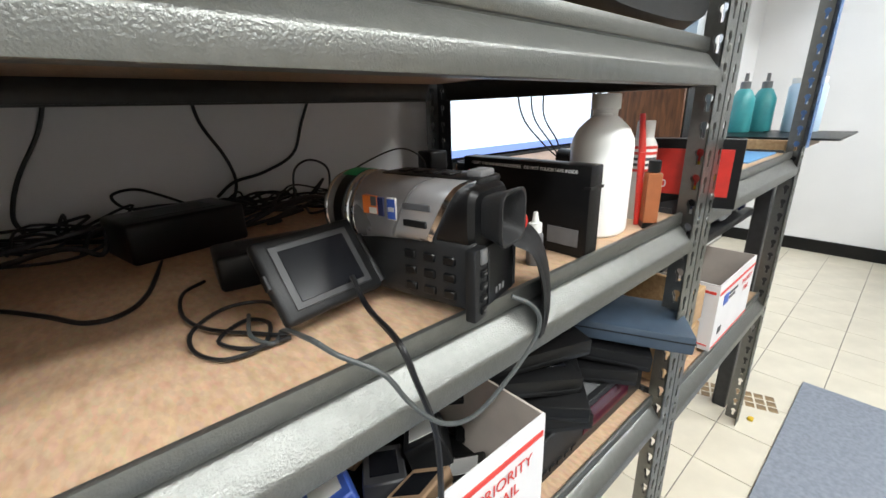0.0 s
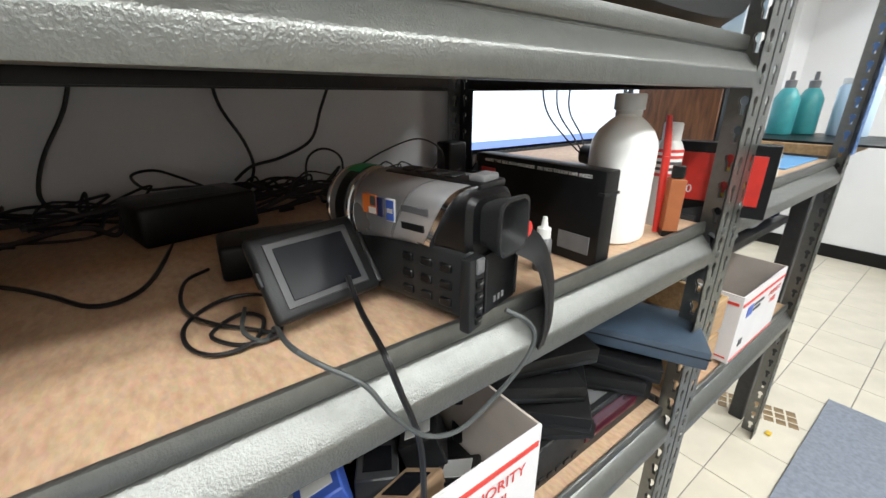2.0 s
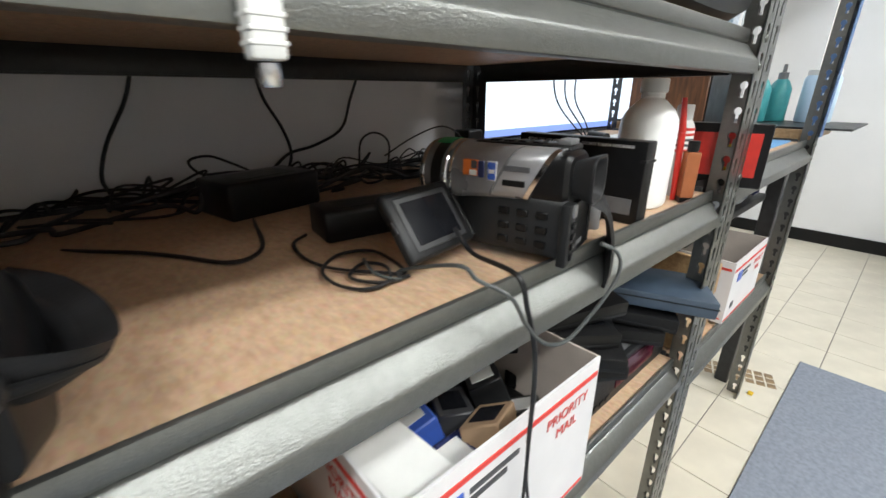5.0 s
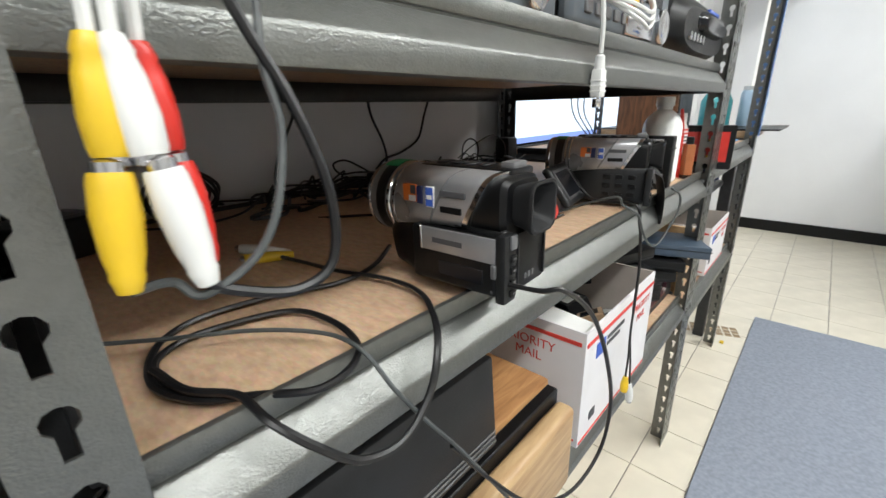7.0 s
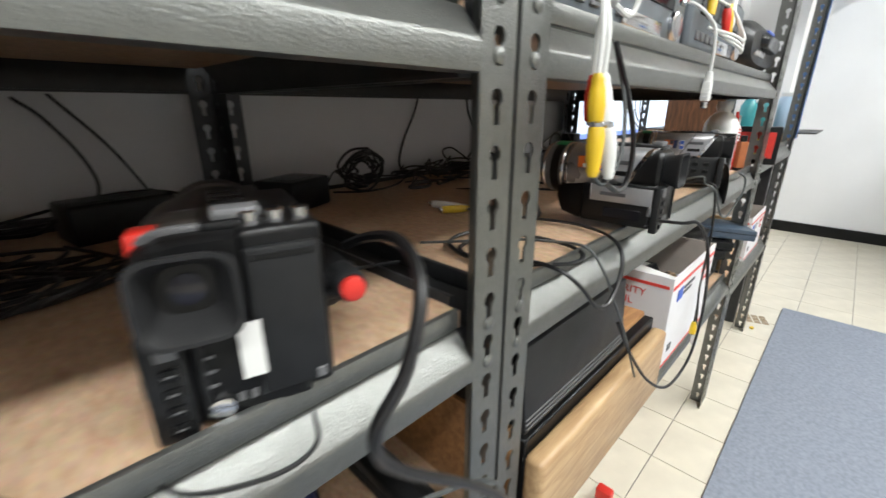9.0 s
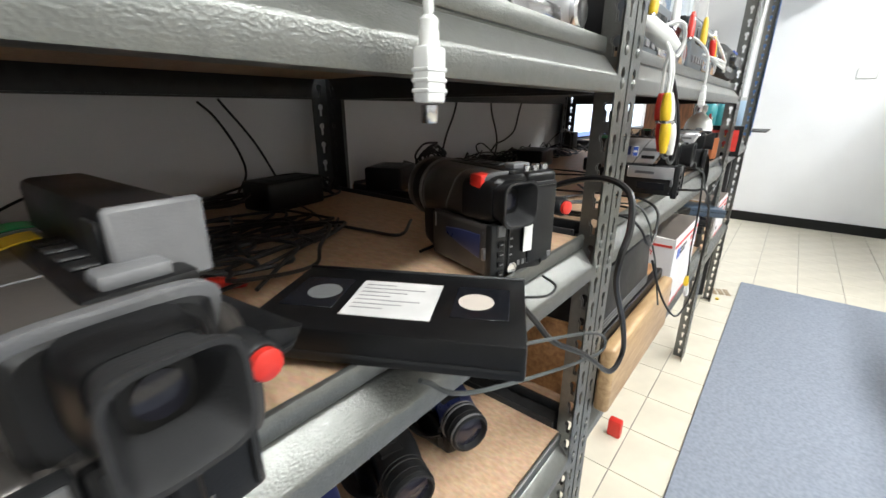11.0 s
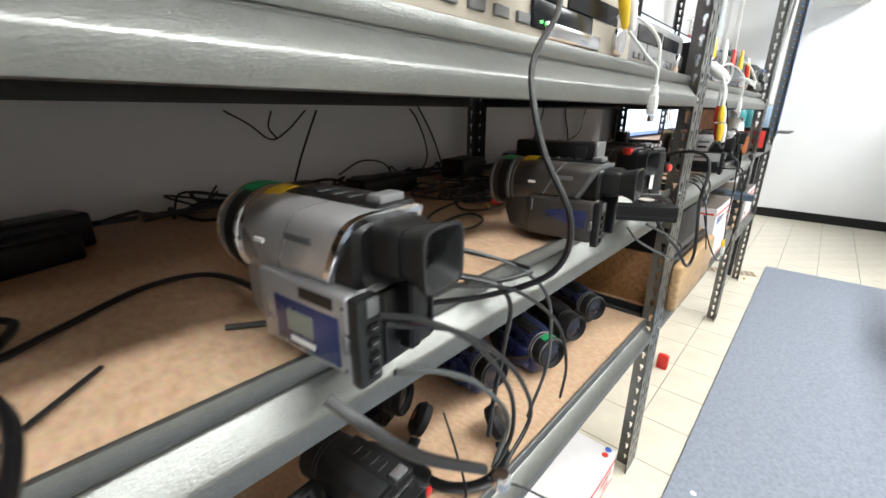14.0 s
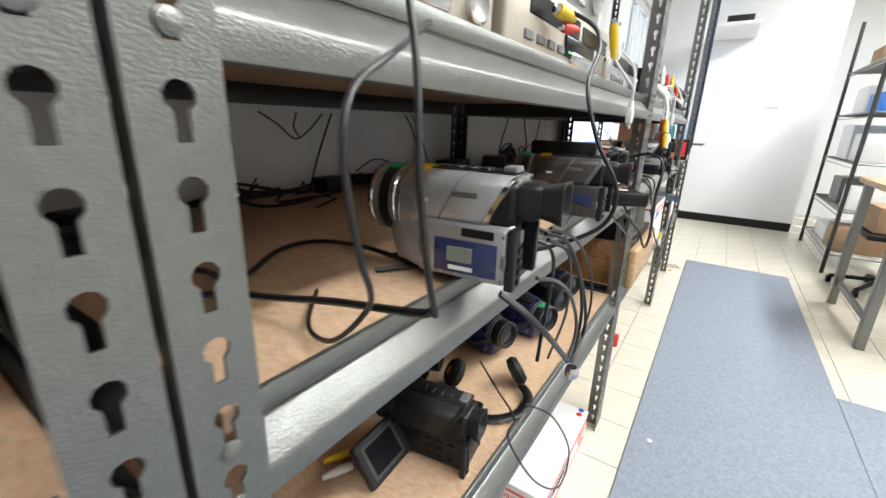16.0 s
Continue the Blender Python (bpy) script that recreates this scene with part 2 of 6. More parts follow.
def tube(points, r, seg=7, step=6, bm=None, flat=1.0):
    """A cable through the points; flat: its width over its height."""
    bm = bm or bmesh.new()
    pts = spline(points, step)
    side = Vector((1, 0, 0))
    rings = []
    for i, q in enumerate(pts):
        d = (pts[min(i + 1, len(pts) - 1)] - pts[max(i - 1, 0)])
        d = d.normalized() if d.length > 1e-9 else Vector((0, 0, 1))
        side = side - d * side.dot(d)
        if side.length < 1e-5:
            side = d.orthogonal()
        side.normalize()
        up = d.cross(side)
        rings.append([bm.verts.new(q + side * (r * flat * math.cos(2 * math.pi * k / seg)) + up * (r * math.sin(2 * math.pi * k / seg))) for k in range(seg)])
    for a, b in zip(rings, rings[1:]):
        for k in range(seg):
            j = (k + 1) % seg
            bm.faces.new((a[k], a[j], b[j], b[k]))
    bm.faces.new(rings[0])
    bm.faces.new(rings[-1])
    bmesh.ops.recalc_face_normals(bm, faces=bm.faces)
    return bm


def cable(points, r, mat, label, name="cable", category="cable", flat=1.0, group=""):
    return tagged(part(name, tube(points, r, flat=flat), mat), label, category, group)


def writing(name, text, size, m, mat, parent, depth=0.0002):
    cu = bpy.data.curves.new(name, "FONT")
    cu.body, cu.size, cu.extrude, cu.align_x, cu.align_y = text, size, depth, "CENTER", "CENTER"
    tmp = bpy.data.objects.new(name, cu)
    scene.collection.objects.link(tmp)
    dg = bpy.context.evaluated_depsgraph_get()
    me = bpy.data.meshes.new_from_object(tmp.evaluated_get(dg))
    bpy.data.objects.remove(tmp)
    me.materials.clear()
    me.materials.append(mat)
    ob = new(name, me)
    ob.parent, ob.matrix_basis = parent, m
    return ob


# ---- structure ----
WALL_Y, FAR_X = 0.86, 3.62
XL, YN = -4.6, -4.8
FAR2, WALL_END = FAR_X + 1.3, -0.70


def structure(name, bm, mat, label, category):
    return tagged(part(name, bm, mat, smooth=False), label, category, kind="structure")


wall_back = bmesh.new()
WX0, WX1, WZ0, WZ1 = 2.25, 3.3, 0.95, 2.1
box(XL - 0.15, WX0, WALL_Y, WALL_Y + 0.15, 0, CEIL, bm=wall_back)
box(WX1, FAR_X + 0.15, WALL_Y, WALL_Y + 0.15, 0, CEIL, bm=wall_back)
box(WX0, WX1, WALL_Y, WALL_Y + 0.15, 0, WZ0, bm=wall_back)
box(WX0, WX1, WALL_Y, WALL_Y + 0.15, WZ1, CEIL, bm=wall_back)
structure("wall_back", wall_back, WALL, "white painted wall behind the steel shelving", "wall")
structure("wall_far", box(FAR_X, FAR2, WALL_END, WALL_Y, 0, CEIL), WALL, "plain white painted end wall with black baseboard", "wall")
structure("wall_recess", box(FAR2, FAR2 + 0.15, YN - 0.15, WALL_END, 0, CEIL), WALL, "white painted wall of the recess behind the wire rack", "wall")
structure("wall_near", box(XL - 0.15, XL, YN, WALL_Y, 0, CEIL), WALL, "white painted wall", "wall")
structure("wall_side", box(XL - 0.15, FAR2, YN - 0.15, YN, 0, CEIL), WALL, "white painted wall", "wall")
structure("ceiling", box(XL - 0.15, FAR2 + 0.15, YN - 0.15, WALL_Y + 0.15, CEIL, CEIL + 0.1), CEILING, "white ceiling", "ceiling")
structure("floor", box(XL - 0.15, FAR2 + 0.15, YN - 0.15, WALL_Y + 0.15, -0.12, -0.004), GROUT, "cream ceramic tile floor with grey grout", "floor")
structure("baseboard", box(FAR_X - 0.012, FAR_X, WALL_END, WALL_Y, 0, 0.085, 0.003), BLACK, "black rubber baseboard along the white wall", "baseboard")
# ---- shelving ----
Y0 = 0.192
Y1 = Y0 + 0.61
PITCH = 0.0381
FLANGE = 0.038


def keyhole_post(name, parent, x, y, sx, sy, height, mat):
    """An angle post with keyhole slots cut through both flanges; sx, sy: which way the flanges run from the corner."""
    bm = bmesh.new()
    th = 0.002

    def flange(place):
        hole, neck, half = 0.0066, 0.0031, FLANGE / 2
        n = int(height / PITCH)
        z0 = 0.004
        place(bm, 0, FLANGE, 0, z0)
        for i in range(n):
            a = z0 + i * PITCH
            outline = [(half + hole * math.cos(t), 0.026 + hole * math.sin(t)) for t in [math.pi * (-0.34 + 1.68 * k / 8) for k in range(9)]]
            outline += [(half - neck, 0.008), (half + neck, 0.008)]
            place(bm, None, None, a, a + PITCH, outline)
        place(bm, 0, FLANGE, z0 + n * PITCH, height)

    def placer(to3d):
        def put(bm, u0, u1, z0, z1, outline=None):
            if outline is None:
                c = [(u0, z0), (u1, z0), (u1, z1), (u0, z1)]
                fr = [bm.verts.new(to3d(u, v, 0)) for u, v in c]
                bk = [bm.verts.new(to3d(u, v, th)) for u, v in c]
                bm.faces.new(fr)
                bm.faces.new(bk[::-1])
                for i in range(4):
                    j = (i + 1) % 4
                    bm.faces.new((fr[i], bk[i], bk[j], fr[j]))
                return
            rect = [(FLANGE, z0), (FLANGE, (z0 + z1) / 2), (FLANGE, z1), (FLANGE / 2, z1), (0, z1), (0, (z0 + z1) / 2), (0, z0), (FLANGE / 2, z0)]
            for depth in (0, th):
                ov = [bm.verts.new(to3d(u, z0 + v, depth)) for u, v in outline]
                rv = [bm.verts.new(to3d(u, v, depth)) for u, v in rect]
                # outline: 0..8 round the head from lower right over the top to lower left, 9 neck left, 10 neck right
                seq = [(10, 0), (0, 0), (0, 1), (1, 1), (2, 1), (2, 2), (3, 2), (4, 3), (5, 4), (6, 4), (7, 5), (8, 5), (9, 6), (9, 7), (10, 7), (10, 0)]
                for (a, b), (c, d) in zip(seq, seq[1:]):
                    vs = [ov[a], rv[b], rv[d], ov[c]]
                    vs = [v for k, v in enumerate(vs) if v not in vs[:k]]
                    if len(vs) >= 3:
                        try:
                            bm.faces.new(vs if depth == 0 else vs[::-1])
                        except ValueError:
                            pass
                if depth == 0:
                    front = ov
                else:
                    for i in range(len(ov)):
                        j = (i + 1) % len(ov)
                        bm.faces.new((front[i], ov[i], ov[j], front[j]))
        return put

    flange(placer(lambda u, v, d: (x + sx * u, y + sy * d, v)))
    flange(placer(lambda u, v, d: (x + sx * d, y + sy * u, v)))
    bmesh.ops.remove_doubles(bm, verts=bm.verts, dist=0.00005)
    bmesh.ops.recalc_face_normals(bm, faces=bm.faces)
    return part(name, bm, mat, parent, smooth=False)


# cross-section of a shelf beam: distance inwards from the front, height over the front top corner
BEAM = [(0.014, -0.0215), (0.002, -0.0215), (0.0004, -0.0208), (0.0, -0.0195), (0.0, -0.0035), (0.0004, -0.0015), (0.0016, 0.0002), (0.0158, 0.0180), (0.0178, 0.0193), (0.0196, 0.0197), (0.0196, 0.0217),
        (0.0172, 0.0223), (0.0164, 0.0238), (0.0164, 0.0360), (0.0172, 0.0384), (0.0190, 0.0392), (0.0212, 0.0392), (0.0228, 0.037), (0.0228, 0.020), (0.0182, 0.0165), (0.0048, -0.0005), (0.0035, -0.018), (0.014, -0.0185)]


def beam(name, parent, a, b, inward, zc, mat):
    """A rolled beam from a to b (x, y), its front facing away from inward."""
    bm = bmesh.new()
    rings = []
    for q in (a, b):
        rings.append([bm.verts.new((q[0] + inward[0] * u, q[1] + inward[1] * u, zc + v)) for u, v in BEAM])
    n = len(BEAM)
    for i in range(n):
        j = (i + 1) % n
        bm.faces.new((rings[0][i], rings[0][j], rings[1][j], rings[1][i]))
    bm.faces.new(rings[0])
    bm.faces.new(rings[1])
    bmesh.ops.recalc_face_normals(bm, faces=bm.faces)
    return part(name, bm, mat, parent)


def rack(x0, x1, levels, height, label, y0=Y0, y1=Y1):
    """A boltless rack: four posts, and for each level front, back and side beams and a board."""
    r = empty("steel_shelving_unit", pose(0, 0, 0), label, "shelving unit", "shelving units along the wall")
    for x, sx in ((x0, 1), (x1, -1)):
        for y, sy in ((y0, 1), (y1, -1)):
            # Rear posts share the front's steel; their darker colour holds the shade.
            keyhole_post("post", r, x, y, sx, sy, height, STEEL if sy > 0 else STEEL_DARK_AND_SHADED)
    for z in levels:
        beam("beam", r, (x0 + FLANGE, y0 + 0.0), (x1 - FLANGE, y0 + 0.0), (0, 1), z, STEEL)
        # Rear and side beams likewise carry the under-shelf shade in their colour.
        beam("beam", r, (x0 + FLANGE, y1), (x1 - FLANGE, y1), (0, -1), z, STEEL_DARK_AND_SHADED)
        beam("side_beam", r, (x0 + 0.003, y0 + FLANGE), (x0 + 0.003, y1 - FLANGE), (1, 0), z, STEEL_DARK_AND_SHADED)
        beam("side_beam", r, (x1 - 0.003, y0 + FLANGE), (x1 - 0.003, y1 - FLANGE), (-1, 0), z, STEEL_DARK_AND_SHADED)
        part("shelf_board", box(x0 + 0.027, x1 - 0.027, y0 + 0.0238, y1 - 0.0238, z + 0.016, z + 0.032, 0.001, 1), BOARD, r,
             "tan particle board, scuffed and stained", smooth=False)
        # Strip added behind the upper shelf to block light leaking down the wall.
        if z > 1.0:
            part("light_leak_filler", box(x0 - 0.002, x1 + 0.002, y1 + 0.003, WALL_Y - 0.003, z + 0.016, z + 0.032, 0.001, 1), STEEL_DARK_AND_SHADED, r)
        for x, sx in ((x0, 1), (x1, -1)):
            for dz in (0.026, -0.010):
                part("rivet", lathe([(0.006, 0.0), (0.0055, -0.0015), (0.003, -0.003)], 12, "y", None, (x + sx * FLANGE / 2, y0, z + dz)), STEEL, r)
    return r


ZM, ZU, ZD, ZC, ZCL = 0.783, 1.019, 0.455, 0.813, 0.42
rack(-0.477, 0.737, (ZU, ZM, ZD), 1.83, "grey hammered-steel shelving unit crowded with camcorders and tapes")
rack(-1.696, -0.482, (ZU, ZM, ZD), 1.83, "grey steel shelving unit holding camcorders and cables")
rack(-2.915, -1.701, (ZU, ZM, ZD), 1.83, "grey steel shelving unit with keyhole posts, mostly empty")
rack(0.742, 1.45, (ZC, ZCL), 1.83, "grey steel shelving unit used as a low bench")
BEZEL = material("charcoal_plastic", (0.05, 0.05, 0.053), 0.45, 0, 0.2, 60, 0.1, 900)
CUP = material("eyecup_rubber", (0.022, 0.022, 0.023), 0.5, 0, 0.2, 60, 0.15, 700, None, 0.25)
# ---- camcorders ----
def camcorder(m, label, upper, lower, door, screen=NAVY, long_finder=False, open_screen=False, raised=False, tag=False, group="camcorders on the shelf",
              marks=True, red_top=False, size=1.0, strap=True, side_labels=True):
    """A handheld camcorder whose lens looks along its +y: barrel shell, lower body, side door, viewfinder, grip, ports."""
    e = empty("camcorder", m @ Matrix.Diagonal((size, size, size, 1)), label, "camcorder", group)
    ring = CHROME if upper is SILVER else MIDGREY if upper in (BRONZE, NAVY) else GREY
    dull = upper in (NAVY, GREY)
    # lower body, rounded towards the front under the lens
    part("lower_body", loft([(-0.079, 0, 0.032, 0.031, 0.029, 8), (-0.076, 0, 0.032, 0.033, 0.0305, 7), (0.02, 0, 0.032, 0.033, 0.0305, 7), (0.045, 0, 0.034, 0.031, 0.028, 5), (0.054, 0, 0.04, 0.026, 0.02, 4)], 36), lower, e)
    # the shell ends in a slanted edge over the black rear block, with a bright trim along it
    cut = -0.062 if long_finder else -0.052
    lean = 0.55

    def skew(bm, y):
        for v in bm.verts:
            if v.co.y < y:
                v.co.y -= (v.co.z - 0.076) * lean
        return bm

    shell = loft([(cut, -0.004, 0.077, 0.0325, 0.0232, 4.5), (cut + 0.003, -0.004, 0.077, 0.034, 0.0245, 4.5), (-0.02, -0.004, 0.077, 0.0352, 0.0248, 4.2), (0.012, -0.003, 0.0745, 0.036, 0.0275, 3.2),
                  (0.03, -0.001, 0.07, 0.036, 0.0325, 2.4), (0.04, 0, 0.067, 0.036, 0.036, 2)], 40)
    part("upper_housing", skew(shell, cut + 0.01), upper, e)
    part("rear_trim", skew(loft([(cut - 0.004, -0.004, 0.077, 0.033, 0.0238, 4.5), (cut - 0.003, -0.004, 0.077, 0.0348, 0.0252, 4.5), (cut + 0.002, -0.004, 0.077, 0.0348, 0.0252, 4.5), (cut + 0.003, -0.004, 0.077, 0.0335, 0.024, 4.5)], 40), 0.1),
         ring, e, "bright trim along the rear edge")
    part("shell_seam", skew(loft([(-0.018, -0.004, 0.0768, 0.0352, 0.0248, 4.2), (-0.017, -0.004, 0.0768, 0.0356, 0.0252, 4.2), (-0.016, -0.004, 0.0768, 0.0356, 0.0252, 4.2), (-0.015, -0.004, 0.0768, 0.0352, 0.0248, 4.2)], 40), 0.1), GREY if dull else MIDGREY, e)
    part("rear_housing", loft([(-0.079, -0.004, 0.076, 0.026, 0.02, 5), (-0.075, -0.004, 0.0765, 0.030, 0.0225, 5), (-0.03, -0.004, 0.077, 0.0315, 0.0235, 4.2)], 32), BLACK, e)
    part("lens_barrel", lathe([(0.03, 0.036), (0.0352, 0.039), (0.0352, 0.07), (0.0345, 0.076), (0.033, 0.08), (0.0295, 0.0805), (0.028, 0.075), (0.024, 0.068)], 36, "y", None, (0, 0, 0.067)),
         GREY if dull else MIDGREY if upper is SILVER else BRONZE, e)
    for ry in (0.040, 0.0475):
        part("lens_ring", lathe([(0.0352, ry - 0.0022), (0.0364, ry - 0.0012), (0.0364, ry + 0.0012), (0.0352, ry + 0.0022)], 36, "y", None, (0, 0, 0.067), False), ring, e, "metal lens ring")
    part("grip_ring", lathe([(0.0352, 0.052), (0.0358, 0.0525), (0.0358, 0.064), (0.0352, 0.0645)], 36, "y", None, (0, 0, 0.067), False), BLACK if not dull else GREY, e)
    part("front_ring", lathe([(0.0347, 0.0725), (0.0356, 0.074), (0.0346, 0.0775)], 36, "y", None, (0, 0, 0.067), False), ring, e)
    part("lens", lathe([(0.0265, 0.072), (0.02, 0.0725), (0.008, 0.074)], 24, "y", None, (0, 0, 0.067)), GLASS, e)
    dz = 0.058 if long_finder else 0.055
    # side door with its screen panel
    if not open_screen:
        d = part("side_door", box(-0.0425, -0.031, -0.078, 0.012, 0.005, dz, 0.004, 3), door if screen is not BLACK else BLACK, e)
        if screen is BLACK:
            part("door_panel", box(-0.0436, -0.041, -0.0775, 0.0, 0.034, dz, 0.0012, 2), door, d, "silver upper half of the door")
            part("door_rim", box(-0.0442, -0.042, -0.002, 0.0, 0.034, dz + 0.0005, 0.0005, 1), CHROME, d)
            part("window", box(-0.0431, -0.042, -0.066, -0.02, 0.014, 0.027, 0.0005, 1), SCREEN, d)
            part("print", box(-0.0439, -0.0435, -0.046, -0.014, 0.042, 0.0465), INK, d, smooth=False)
        elif screen is BRONZE:
            part("door_panel", loft([(-0.07, -0.0425, 0.034, 0.0012, 0.012, 3), (-0.04, -0.0425, 0.036, 0.0014, 0.0085, 3), (-0.016, -0.0425, 0.038, 0.0012, 0.0035, 3)], 16), NAVY, d, "dark violet tapered window")
            part("door_rim", box(-0.0434, -0.042, 0.0035, 0.0055, 0.038, 0.053, 0.0006, 1), SILVER, d)
        else:
            part("door_panel", box(-0.0434, -0.041, -0.07, -0.006, 0.010, 0.043, 0.0011, 2), screen, d, "dark blue inset panel")
            part("display", box(-0.0441, -0.043, -0.046, -0.020, 0.021, 0.036, 0.0004, 1), LCDGREY if screen is NAVY else SCREEN, d)
            part("print", box(-0.0438, -0.0432, -0.047, -0.022, 0.0135, 0.0175), PAPER, d, smooth=False)
            part("badge", box(-0.0432, -0.042, -0.066, -0.034, 0.0465, 0.0545, 0.0006, 1), BLACK, d)
        part("latch", box(-0.0445, -0.040, -0.0785, -0.074, 0.022, 0.034, 0.001, 1), MIDGREY, d)
        for bz in (0.01, dz - 0.007):
            part("screw", lathe([(0.0014, -0.0428), (0.001, -0.0433)], 10, "x", None, (0, -0.0745, bz)), INK, d)
    else:
        for iy in range(3):
            for iz in range(3):
                part("button", box(-0.0352, -0.032, -0.064 + iy * 0.019, -0.053 + iy * 0.019, 0.012 + iz * 0.014, 0.019 + iz * 0.014, 0.001, 1), BLACK, e)
        p = part("screen_panel", box(-0.092, 0.0, -0.0055, 0.0055, 0.0, 0.068, 0.004, 3), GREY, e, "open fold-out screen panel", m=pose(-0.036, 0.012, 0.008, -36, 0, -4))
        part("bezel", box(-0.082, -0.010, -0.0066, -0.005, 0.008, 0.060, 0.0006, 1), BEZEL, p)
        part("display", box(-0.076, -0.016, -0.0073, -0.0062, 0.013, 0.055, 0.0003, 1), SCREEN, p)
        part("hinge", cyl((0.002, 0, 0.004), (0.002, 0, 0.05), 0.0065, seg=14), BLACK, p)
        part("latch", box(-0.0935, -0.089, -0.004, 0.002, 0.03, 0.042, 0.0008, 1), BLACK, p)
    # viewfinder and eyecup
    y1 = -0.118 if long_finder else -0.098
    fx = -0.018 if tag else -0.004
    vz, vs = (0.080, 0.88) if long_finder else (0.076, 1.0)
    vf = part("viewfinder", loft([(-0.04, fx, vz - 0.001, 0.0235 * vs, 0.021 * vs, 5), (y1 + 0.026, fx, vz, 0.0215 * vs, 0.0198 * vs, 5), (y1 + 0.02, fx, vz, 0.0185 * vs, 0.0172 * vs, 5)], 32), BLACK, e)
    cup = [(0.020, 0.0168, 0.016, 4.6), (0.012, 0.0180, 0.0176, 4.6), (0.004, 0.0205, 0.0203, 4.6), (0.0015, 0.0212, 0.0211, 4.6), (0.0, 0.0208, 0.0208, 4.6), (0.0002, 0.0188, 0.0188, 4.4), (0.003, 0.0172, 0.0172, 4.2),
           (0.012, 0.0146, 0.0142, 3.6), (0.0195, 0.0108, 0.0106, 3)]
    part("eyecup", loft([(y1 + y, fx, vz, w * (0.9 if long_finder else 1), h * (0.92 if long_finder else 1), pw) for y, w, h, pw in cup], 40, False), CUP, vf, "soft black rubber eyecup")
    part("eyepiece_frame", loft([(y1 + 0.0175, fx, vz, 0.0135, 0.013, 3.4), (y1 + 0.0205, fx, vz, 0.0135, 0.013, 3.4)], 24), BLACK, vf)
    part("eyepiece_glass", lathe([(0.0078, y1 + 0.0176), (0.0078, y1 + 0.0166), (0.004, y1 + 0.0158)], 20, "y", None, (fx, 0, vz)), GLASS, vf)
    # back: port strip with its keys, battery plate with contacts
    if long_finder:
        part("finder_arm", box(-0.006, 0.004, -0.094, -0.078, 0.012, 0.064, 0.002, 1), BLACK, e)
    part("battery_plate", box(-0.024, 0.031, -0.0835, -0.077, 0.004, 0.055, 0.003, 2), BLACK, e, "black battery mounting plate")
    part("battery_rail", box(-0.020, -0.0175, -0.0852, -0.083, 0.008, 0.052, 0.0006, 1), GREY, e)
    part("battery_rail", box(0.0255, 0.028, -0.0852, -0.083, 0.008, 0.052, 0.0006, 1), GREY, e)
    for k in range(3):
        part("contact", box(-0.006 + k * 0.006, -0.003 + k * 0.006, -0.0842, -0.083, 0.012, 0.017), MIDGREY, e, smooth=False)
    ps = part("port_cover", box(-0.0425, -0.0245, -0.0865, -0.0775, 0.001, 0.058, 0.0018, 2), GREY, e)
    part("top_key", box(-0.036, -0.027, -0.0885, -0.086, 0.046, 0.0575, 0.001, 2), MIDGREY if not dull else GREY, ps)
    for k in range(4):
        part("rear_button", box(-0.0355, -0.0275, -0.0888, -0.086, 0.006 + k * 0.0098, 0.0125 + k * 0.0098, 0.0014, 2), BLACK, ps)
        part("button_mark", box(-0.0335, -0.0295, -0.0892, -0.0886, 0.0088 + k * 0.0098, 0.0098 + k * 0.0098), MIDGREY, ps, smooth=False)
    if tag:
        part("rear_block", box(0.004, 0.044, -0.082, 0.02, 0.006, 0.101, 0.005, 3), BLACK, e)
        bp2 = part("battery_recess", box(0.006, 0.041, -0.0855, -0.081, 0.012, 0.092, 0.002, 2), GREY, e)
        part("slot", box(0.009, 0.038, -0.0862, -0.085, 0.086, 0.0885), BLACK, bp2, smooth=False)
        part("latch", box(0.033, 0.038, -0.0868, -0.085, 0.014, 0.02, 0.0006, 1), MIDGREY, bp2)
        part("paper_tag", box(-0.002, 0.009, -0.0872, -0.0862, 0.026, 0.056), PAPER, e, "white paper tag", smooth=False)
        part("tag_backing", box(-0.002, 0.0035, -0.0862, -0.083, 0.026, 0.05), BLACK, e, smooth=False)
        part("socket", lathe([(0.006, -0.0835), (0.006, -0.0855), (0.0045, -0.0858)], 18, "y", None, (-0.014, 0, 0.011)), CHROME, e)
        for k in range(3):
            part("print_bar", box(-0.0185, -0.0135, -0.0842, -0.0832, 0.024 + k * 0.008, 0.0255 + k * 0.008), MIDGREY, e, smooth=False)
        for k in range(3):
            part("rear_knob", lathe([(0.0042, 0.100), (0.0042, 0.106), (0.003, 0.107)], 12, "z", None, (0.012 + 0.012 * k, -0.07, 0)), CHROME, e)
    # right side: grip, strap, record button
    part("grip", loft([(-0.07, 0.036, 0.044, 0.006, 0.024, 2.6), (-0.045, 0.040, 0.044, 0.012, 0.03, 2.6), (0.01, 0.040, 0.044, 0.012, 0.03, 2.6), (0.04, 0.036, 0.044, 0.006, 0.024, 2.6)], 22), lower if lower is not SILVER else GREY, e)
    if strap:
        st = bmesh.new()
        for q in range(2):
            tube([(0.034, -0.074, 0.062 - q * 0.006), (0.054, -0.066, 0.052), (0.064, -0.04, 0.042), (0.064, 0.0, 0.04), (0.054, 0.03, 0.046), (0.036, 0.044, 0.052)], 0.003, 8, 5, st, 5.0 if q == 0 else 3.0)
